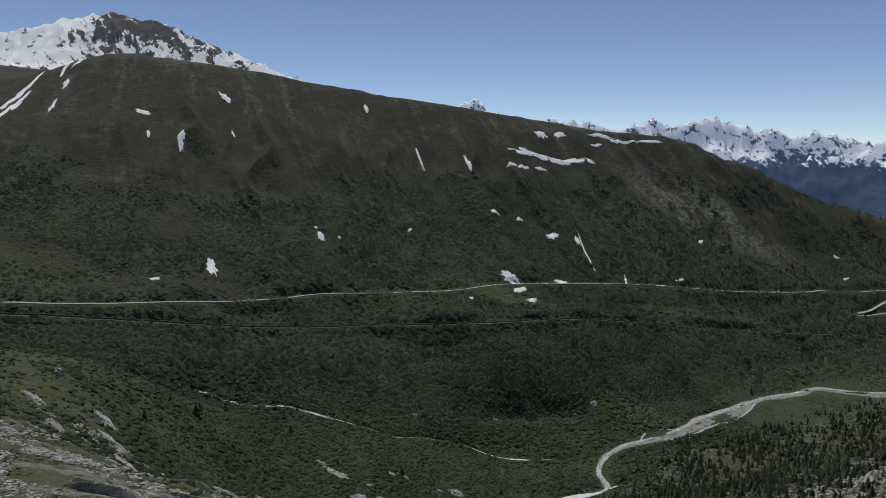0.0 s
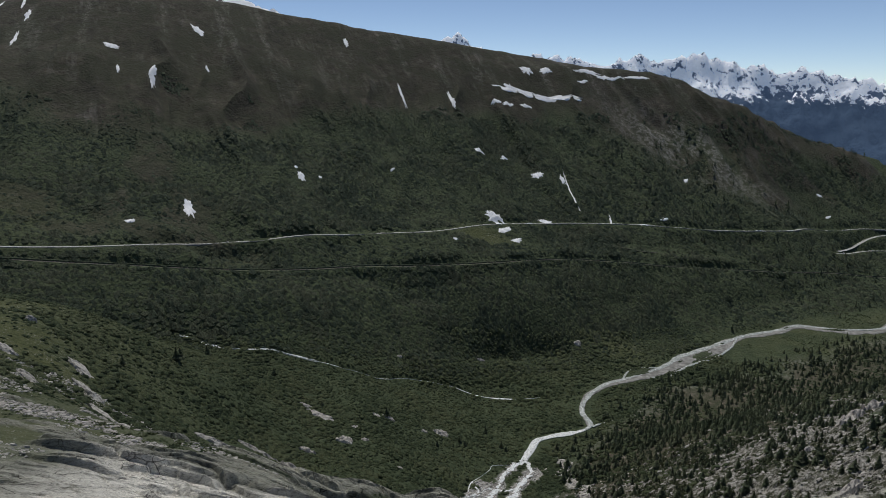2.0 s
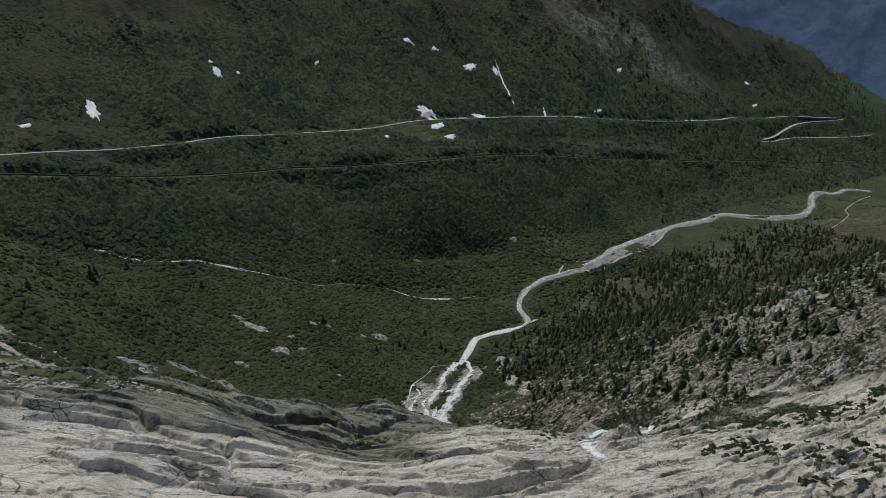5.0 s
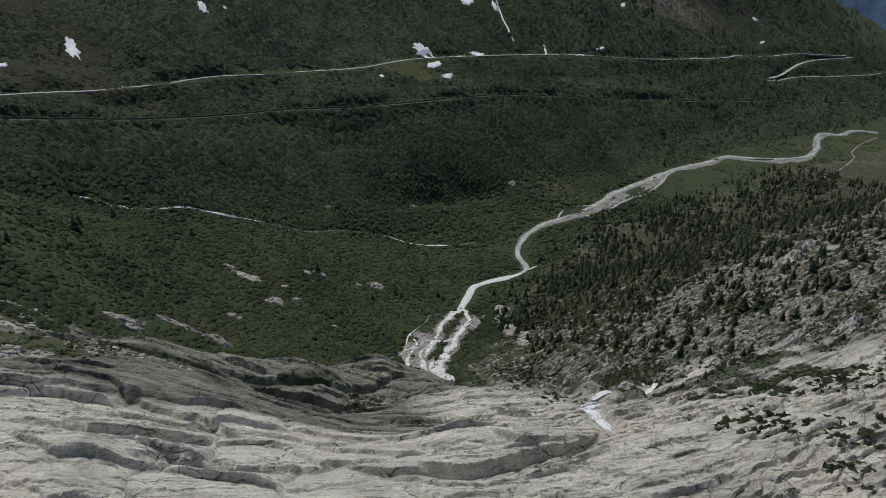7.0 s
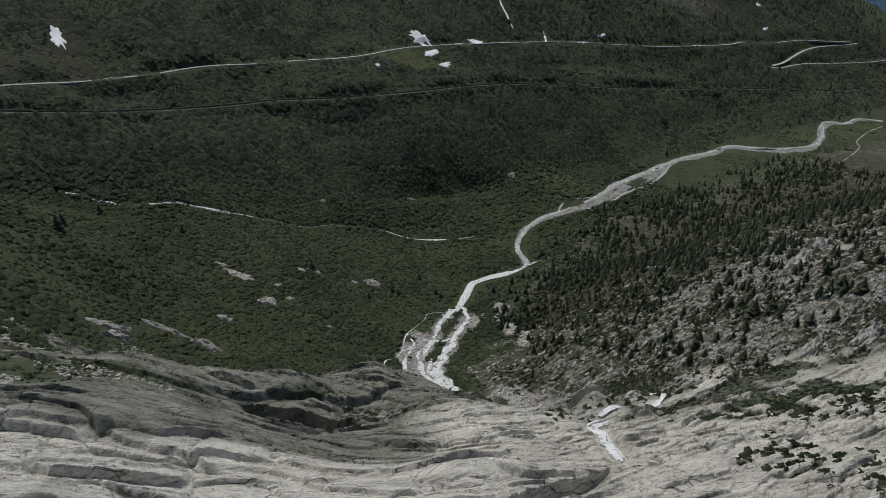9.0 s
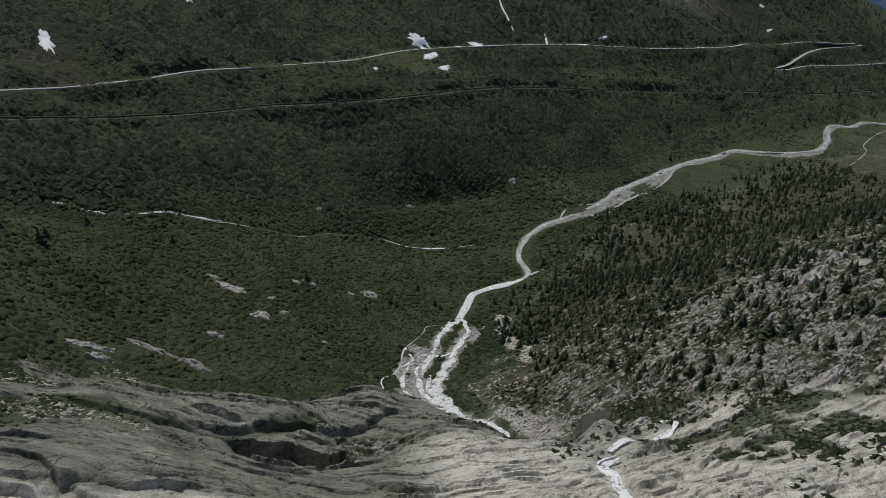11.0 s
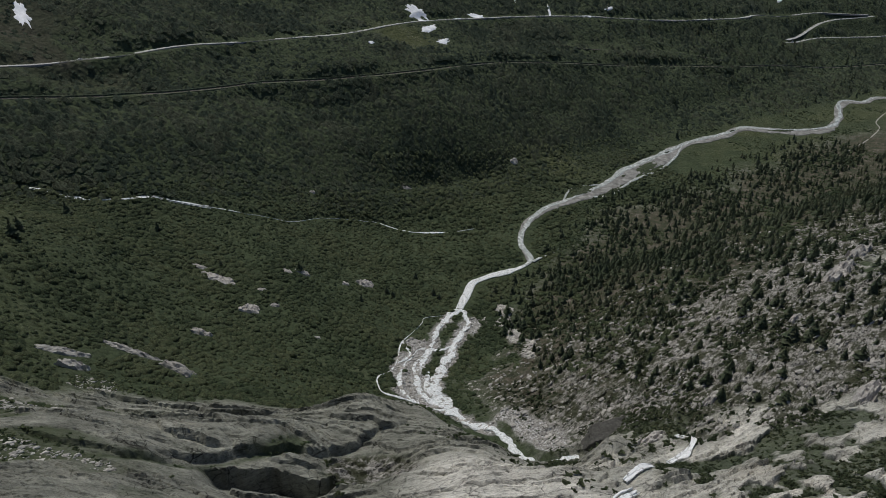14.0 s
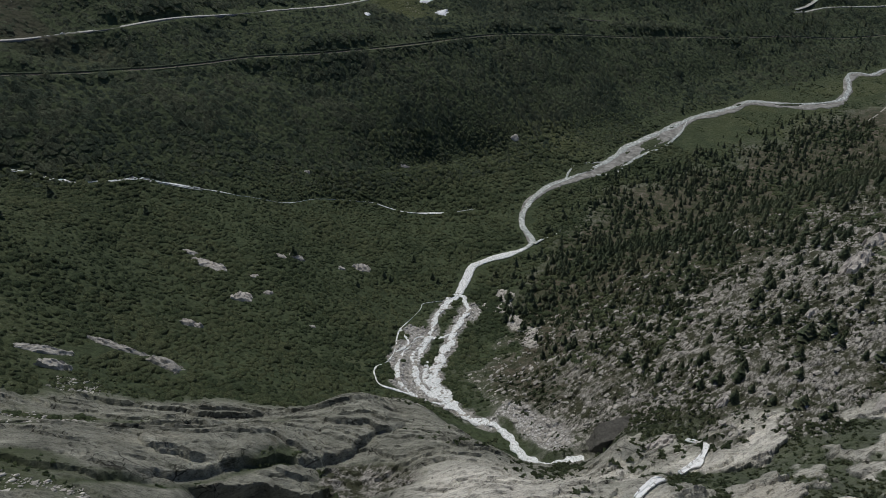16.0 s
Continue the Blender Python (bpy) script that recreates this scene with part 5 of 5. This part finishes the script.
def conifer_mesh(seed, tiers=6, sides=7):
    """Crown of drooping sprays in whorls round a tapering stem, one metre high."""
    g = np.random.default_rng(seed)
    v, f = [], []
    for k in range(tiers):
        low = 0.14 + 0.76 * (k / tiers) ** 0.95
        r = 0.24 * (1 - k / tiers) ** 0.75 + 0.03
        for i in range(sides):
            a = 2 * np.pi * (i + 0.5 * (k % 2) + g.uniform(-0.25, 0.25)) / sides
            q = r * g.uniform(0.65, 1.2)
            wide = q * g.uniform(0.34, 0.50)
            c, s = np.cos(a), np.sin(a)
            base, lift = len(v), low + g.uniform(-0.02, 0.02)
            v += [(0, 0, lift + 0.10), (0.6 * q * c - wide * s, 0.6 * q * s + wide * c, lift - 0.25 * q), (q * c, q * s, lift - q * g.uniform(0.3, 0.6)), (0.6 * q * c + wide * s, 0.6 * q * s - wide * c, lift - 0.25 * q)]
            f += [(base, base + 2, base + 1), (base, base + 3, base + 2)]
    base = len(v)
    v += [(0.035 * np.cos(a), 0.035 * np.sin(a), 0.86) for a in np.arange(4) * np.pi / 2] + [(0, 0, 1.0)]
    f += [(base + i, base + (i + 1) % 4, base + 4) for i in range(4)]
    return np.array(v), np.array(f)


def trunk_mesh():
    a = np.arange(6) * np.pi / 3
    v = [(r * np.cos(b), r * np.sin(b), h) for r, h in ((0.03, -0.06), (0.02, 0.2), (0.012, 0.6), (0.003, 0.98)) for b in a]
    f = [(k * 6 + i, k * 6 + (i + 1) % 6, (k + 1) * 6 + (i + 1) % 6, (k + 1) * 6 + i) for k in range(3) for i in range(6)]
    return np.array(v), np.array(f)


def conifer(seed, label):
    top = tagged(new("conifer"), label, "tree", "conifers")
    v, f = trunk_mesh()
    under(mesh_object("trunk", v, f, M_BARK), top)
    v, f = conifer_mesh(seed)
    under(mesh_object("crown", v, f, M_NEEDLE, False), top)
    return top


def plant(tree, x, y, z, tall, wide=1.0):
    c = copy_thing(tree, pose(x, y, z, rng.uniform(-3, 3), rng.uniform(-3, 3), rng.uniform(0, 360)))
    c.scale = (tall * wide, tall * wide, tall)
    return c


def woods(n, box, want):
    x, y, s, d = scatter(n, *box)
    z = base_height(x, y)
    x, y, s, d, z = keep(want(x, y, s, d, z), x, y, s, d, z)
    x, y, s, d = keep(away_from(x, y, CLEAR), x, y, s, d)
    return x, y, ground_height(x, y), s, d


def in_wood(x, y, s, d, z):
    slab, rubble = zones(x, y)
    high = np.interp(s, [330, 440, 605, 720, 900, 1100, 1250], [600, 650, 730, 790, 790, 800, 780])
    low = np.interp(s, [330, 400, 460, 560, 700, 900], [560, 530, 440, 450, 450, 430])
    dense = step(low - 40, low + 50, d) * (1 - step(high - 25, high + 12, d)) * (0.30 + 0.55 * (fbm(x, y, 60, 4, 99, 0.6) > -0.08))
    dense = dense * (1 - 0.5 * step(900, 1150, s))
    sparse = 0.22 * step(250, 330, d) * (1 - step(high, high + 60, d))
    bank = near_line(x, y, RIVER[12:] + BRANCH_R[1:])[0] > 22
    return bank & (x > 150) & (slab < 0.4) & (s > 370) & (rng.uniform(0, 1, len(x)) < np.maximum(dense, sparse))


def on_far_bank(x, y, s, d, z):
    return (rng.uniform(0, 1, len(x)) < 0.25 + 0.7 * (fbm(x, y, 120, 3, 101) > 0.1)) & (z < 330)


TREES = [conifer(k, "slender dark green larch on the stony moraine") for k in (1, 2, 3, 4)]
x, y, z, s, d = woods(12000, (330, 1250, 250, 850), in_wood)
near = np.argsort(s * 0.55 + (d - 400))
TALL = rng.uniform(3.8, 12.5, len(x)) * (0.8 + 0.4 * value(x / 60, y / 60, 102))
for k in near[:290]:
    plant(TREES[k % 4], x[k], y[k], z[k], TALL[k], rng.uniform(1.15, 1.9))
rest = near[290:]
vs, fs, count = [], [], 0
for k in range(4):
    pick = rest[rest % 4 == k]
    v, f = conifer_mesh(k + 1, 5, 5)
    w = TALL[pick] * rng.uniform(1.15, 1.9, len(pick))
    v, f = merge(v, f, np.column_stack([x[pick], y[pick], z[pick]]), rng.uniform(0, 6.28, len(pick)), np.column_stack([w, w, TALL[pick]]), 0.06)
    vs.append(v), fs.append(f + count)
    count += len(v)
tagged(mesh_object("larch_wood", np.vstack(vs), np.vstack(fs), M_NEEDLE, False), "open larch wood on the moraine beside the river", "wood", kind="stuff")
x, y, z, s, d = woods(900, (1000, 2300, 900, 1500), on_far_bank)
w = rng.uniform(7, 15, len(x))
v, f = merge(*conifer_mesh(9, 5, 5), np.column_stack([x, y, z]), rng.uniform(0, 6.28, len(x)), np.column_stack([w, w, w]), 0.06)
tagged(mesh_object("spruce_wood", v, f, M_NEEDLE, False), "scattered dark spruces on the far slope round the hairpin road", "wood", kind="stuff")

# single trees in the alder thicket: x, y, height
LONE = [(-254, 673, 13), (-258, 693, 10), (-267, 803, 13), (-192, 817, 8), (-50, 784, 11), (-269, 588, 8), (-278, 668, 7), (-126, 774, 6), (11, 761, 6), (74, 821, 7), (91, 788, 7), (39, 785, 7), (45, 780, 6), (96, 780, 6)]
lone = conifer(6, "single dark spruce rising from the alder thicket")
for px, py, tall in LONE:
    plant(lone, px, py, float(ground_height(px, py)[0]), tall * 1.25, 1.5)
for ob in (*TREES, lone):
    for o in (*ob.children_recursive, ob):
        bpy.data.objects.remove(o)


# ---- single rocks ----
def outcrop(x, y, long, wide, high, turn, label, seed):
    """A worn back of rock that breaks through the ground: a low dome cut by joints."""
    n, m = 26, 14
    if label == BUSHY:
        long, wide, high = long * 1.15, wide * 1.5, high * 1.5
    u, v = np.meshgrid(np.linspace(-1, 1, n), np.linspace(-1, 1, m), indexing="ij")
    ragged = 1 + 1.1 * fbm(u * 2.0 + seed * 5, v * 2.0, 1.0, 3, 131)
    h = np.clip(1 - (u**2 + v**2) * ragged, -0.6, 1)
    f1, f2, own, north = cells(u * long / 7 + seed * 3.3, v * wide / 4, 140 + seed)
    h = h**1.0 * high + (own - 0.5) * high * 0.55 - 0.5 * np.exp(-((f2 - f1) / 0.12) ** 2)
    rim = (np.abs(u) == 1) | (np.abs(v) == 1)
    c, s = math.cos(radians(turn)), math.sin(radians(turn))
    px = x + (u * long * c - v * wide * s) * 0.5 * (1 + 0.12 * fbm(u * 3, v * 3, 1.0, 2, 150 + seed))
    py = y + (u * long * s + v * wide * c) * 0.5
    g = ground_height(px.ravel(), py.ravel()).reshape(px.shape)
    pz = np.where(rim, g - 2.5, g + h - 0.3)
    ob = mesh_object("rock_outcrop", np.column_stack([px.ravel(), py.ravel(), pz.ravel()]), grid_faces(n, m), M_STONE if label == LEDGE else M_PALE, False)
    return tagged(ob, label, "rock", "rock outcrops")


for k, row in enumerate(OUTCROPS):
    outcrop(*row, k)

M_TURF = plain_material("island_turf", (0.3, (0.026, 0.038, 0.020)), (0.5, (0.042, 0.056, 0.028)), (0.7, (0.062, 0.074, 0.038)), scale=0.4, relief=0.5, detail=8)
for k, (x, y, long, wide, turn) in enumerate(((481, 1126, 66, 26, 36), (394, 1047, 42, 12, 40), (346, 1050, 52, 22, 30), (540, 1181, 12, 6, 30), (700, 1262, 22, 5, 25), (797, 1260, 54, 12, -6), (431, 1098, 14, 6, 45))):
    ob = outcrop(x, y, long, wide, 2.6, turn, "low green turf island between gravel bars", 50 + k)
    ob.name, ob["category"], ob["group"] = "river_island", "island", "river islands"
    ob.data.materials[0] = M_TURF


def boulder(x, y, z, size, turn, label):
    """A great block with worn corners and a few flat breaks."""
    bm = bmesh.new()
    bmesh.ops.create_icosphere(bm, subdivisions=4, radius=1.0)
    for v in bm.verts:
        p = v.co.copy()
        for n, far in (((0.9, -0.3, 0.3), 0.66), ((-0.5, -0.8, 0.2), 0.60), ((0.1, 0.2, 1.0), 0.62), ((-0.8, 0.5, 0.3), 0.80), ((0.3, 0.9, 0.1), 0.8)):
            q = Vector(n).normalized()
            over = p.dot(q) - far
            if over > 0:
                p -= q * over * 0.9
        p *= 1 + 0.20 * noise.noise(p * 1.9 + Vector((x, y, z))) + 0.09 * noise.noise(p * 5) + 0.04 * noise.noise(p * 13)
        v.co = Vector((p.x * size[0], p.y * size[1], p.z * size[2]))
    me = bpy.data.meshes.new("boulder")
    bm.to_mesh(me)
    bm.free()
    me.materials.append(M_DARKROCK)
    ob = new("boulder", me)
    ob.matrix_world = pose(x, y, z, 4, -8, turn)
    return tagged(ob, label, "boulder")


# the overhang's shade is put into the colour: one dark tone all over
M_DARKROCK = plain_material("shade_dark_rock", (0.3, (0.035, 0.035, 0.031)), (0.7, (0.095, 0.092, 0.082)), scale=0.4, relief=0.3, detail=8)
boulder(164, 466, float(ground_height(164, 466)[0]) + 1.0, (19, 11, 6), 22, "huge dark boulder wedged above the torrent")


# ---- loose boulders and shrubs that stand alone ----
def spread(n, box, want, seed):
    global rng
    rng = np.random.default_rng(seed)
    x, y, s, d = scatter(n, *box)
    x, y, s, d, z = keep(want(x, y, s, d, base_height(x, y)), x, y, s, d, base_height(x, y))
    return x, y, ground_height(x, y)


def loose(name, label, category, group, shape, mat, places, sizes, smooth, sink):
    """Single things that share a few meshes."""
    kinds = []
    for k in range(4):
        v, f = merge(*shape, np.zeros((1, 3)), np.array([k * 1.3]), np.array([[1.25, 1.0, 0.8]]), 0.3)
        kinds.append(tagged(mesh_object(name, v, f, mat, smooth), label, category, group))
    for i, (x, y, z) in enumerate(zip(*places)):
        r = rng.uniform(*sizes)
        c = copy_thing(kinds[i % 4], pose(x, y, z + sink * r, rng.uniform(-12, 12), rng.uniform(-12, 12), rng.uniform(0, 360)))
        c.scale = (r, r, r * rng.uniform(0.7, 1.1))
    for ob in kinds:
        bpy.data.objects.remove(ob)


loose("boulder", "grey angular boulder beside the white torrent", "boulder", "boulders by the torrent", block(), M_STONE, spread(420, (250, 380, 370, 640), in_fan, 21), (0.9, 2.2), False, 0.25)
loose("boulder", "pale angular block on the moraine slope", "boulder", "blocks on the moraine", block(), M_STONE, spread(260, (300, 520, 230, 470), in_blocks, 22), (0.8, 1.7), False, 0.15)
loose("shrub", "low dark green shrub rooted in a granite crack", "shrub", "shrubs on the slabs", clump(), M_JUNIPER, spread(800, (180, 420, 150, 380), on_slab, 23), (0.9, 2.4), False, 0.05)


# ---- vehicles on the pass road ----
M_CAR = plain_material("white_car_paint", (0.3, (0.74, 0.75, 0.76)), (0.7, (0.80, 0.81, 0.82)), scale=0.5, rough=0.3, spec=0.5)
M_TYRE = plain_material("tyre_rubber", (0.3, (0.02, 0.02, 0.02)), (0.7, (0.035, 0.035, 0.035)), scale=4.0)
M_PANE = plain_material("car_glass", (0.3, (0.02, 0.025, 0.03)), (0.7, (0.03, 0.035, 0.04)), scale=1.0, rough=0.08, spec=0.6)


def loaf(name, length, wide, low, high, taper, mat, parent, bevel=0.12):
    bm = bmesh.new()
    bmesh.ops.create_cube(bm, size=1)
    for v in bm.verts:
        up = v.co.z > 0
        v.co = Vector((v.co.x * length * (taper if up else 1), v.co.y * wide * (0.86 if up else 1), high if up else low))
    bmesh.ops.bevel(bm, geom=bm.edges[:], offset=bevel, segments=2, affect="EDGES")
    me = bpy.data.meshes.new(name)
    bm.to_mesh(me)
    bm.free()
    me.materials.append(mat)
    ob = new(name, me)
    ob.parent = parent
    return ob


def car(x, y, turn, long, tall, label):
    top = tagged(new("car"), label, "car", "vehicles on the pass road")
    loaf("body", long, 1.85, 0.35, tall * 0.58, 0.97, M_CAR, top)
    loaf("cabin", long * 0.66, 1.7, tall * 0.56, tall, 0.8, M_PANE, top)
    loaf("roof", long * 0.52, 1.48, tall * 0.97, tall + 0.05, 0.95, M_CAR, top, 0.03)
    for sx in (-0.31, 0.31):
        for sy in (-0.8, 0.8):
            bm = bmesh.new()
            bmesh.ops.create_cone(bm, cap_ends=True, segments=14, radius1=0.34, radius2=0.34, depth=0.22, matrix=pose(sx * long, sy, 0.34, 90, 0, 0))
            me = bpy.data.meshes.new("wheel")
            bm.to_mesh(me)
            bm.free()
            me.materials.append(M_TYRE)
            new("wheel", me).parent = top
    g, level = near_line(np.array([x]), np.array([y]), [tuple(p) for p in np.vstack([WAYS["road"], WAYS["road_mid"], WAYS["road_low"]])])
    top.matrix_world = pose(x, y, float(level[0]) + 0.29, 0, 0, turn)
    return top


def on_way(key, share, side):
    line = offset(WAYS[key], side)
    k = int(share * (len(line) - 2))
    dx, dy = line[k + 1, :2] - line[k, :2]
    return line[k, 0], line[k, 1], math.degrees(math.atan2(dy, dx))


for key, share, side, long, tall, label in (
    ("road", 0.755, 1.6, 7.0, 2.9, "white motorhome on the pale mountain road"),
    ("road_low", 0.10, -1.5, 6.2, 2.7, "white van rounding the hairpin bend"),
    ("road_low", 0.36, 1.5, 5.2, 2.1, "white van on the lower loop of the pass road"),
    ("road", 0.24, -1.6, 4.6, 1.5, "white car on the pale mountain road"),
):
    car(*on_way(key, share, side), long, tall, label)
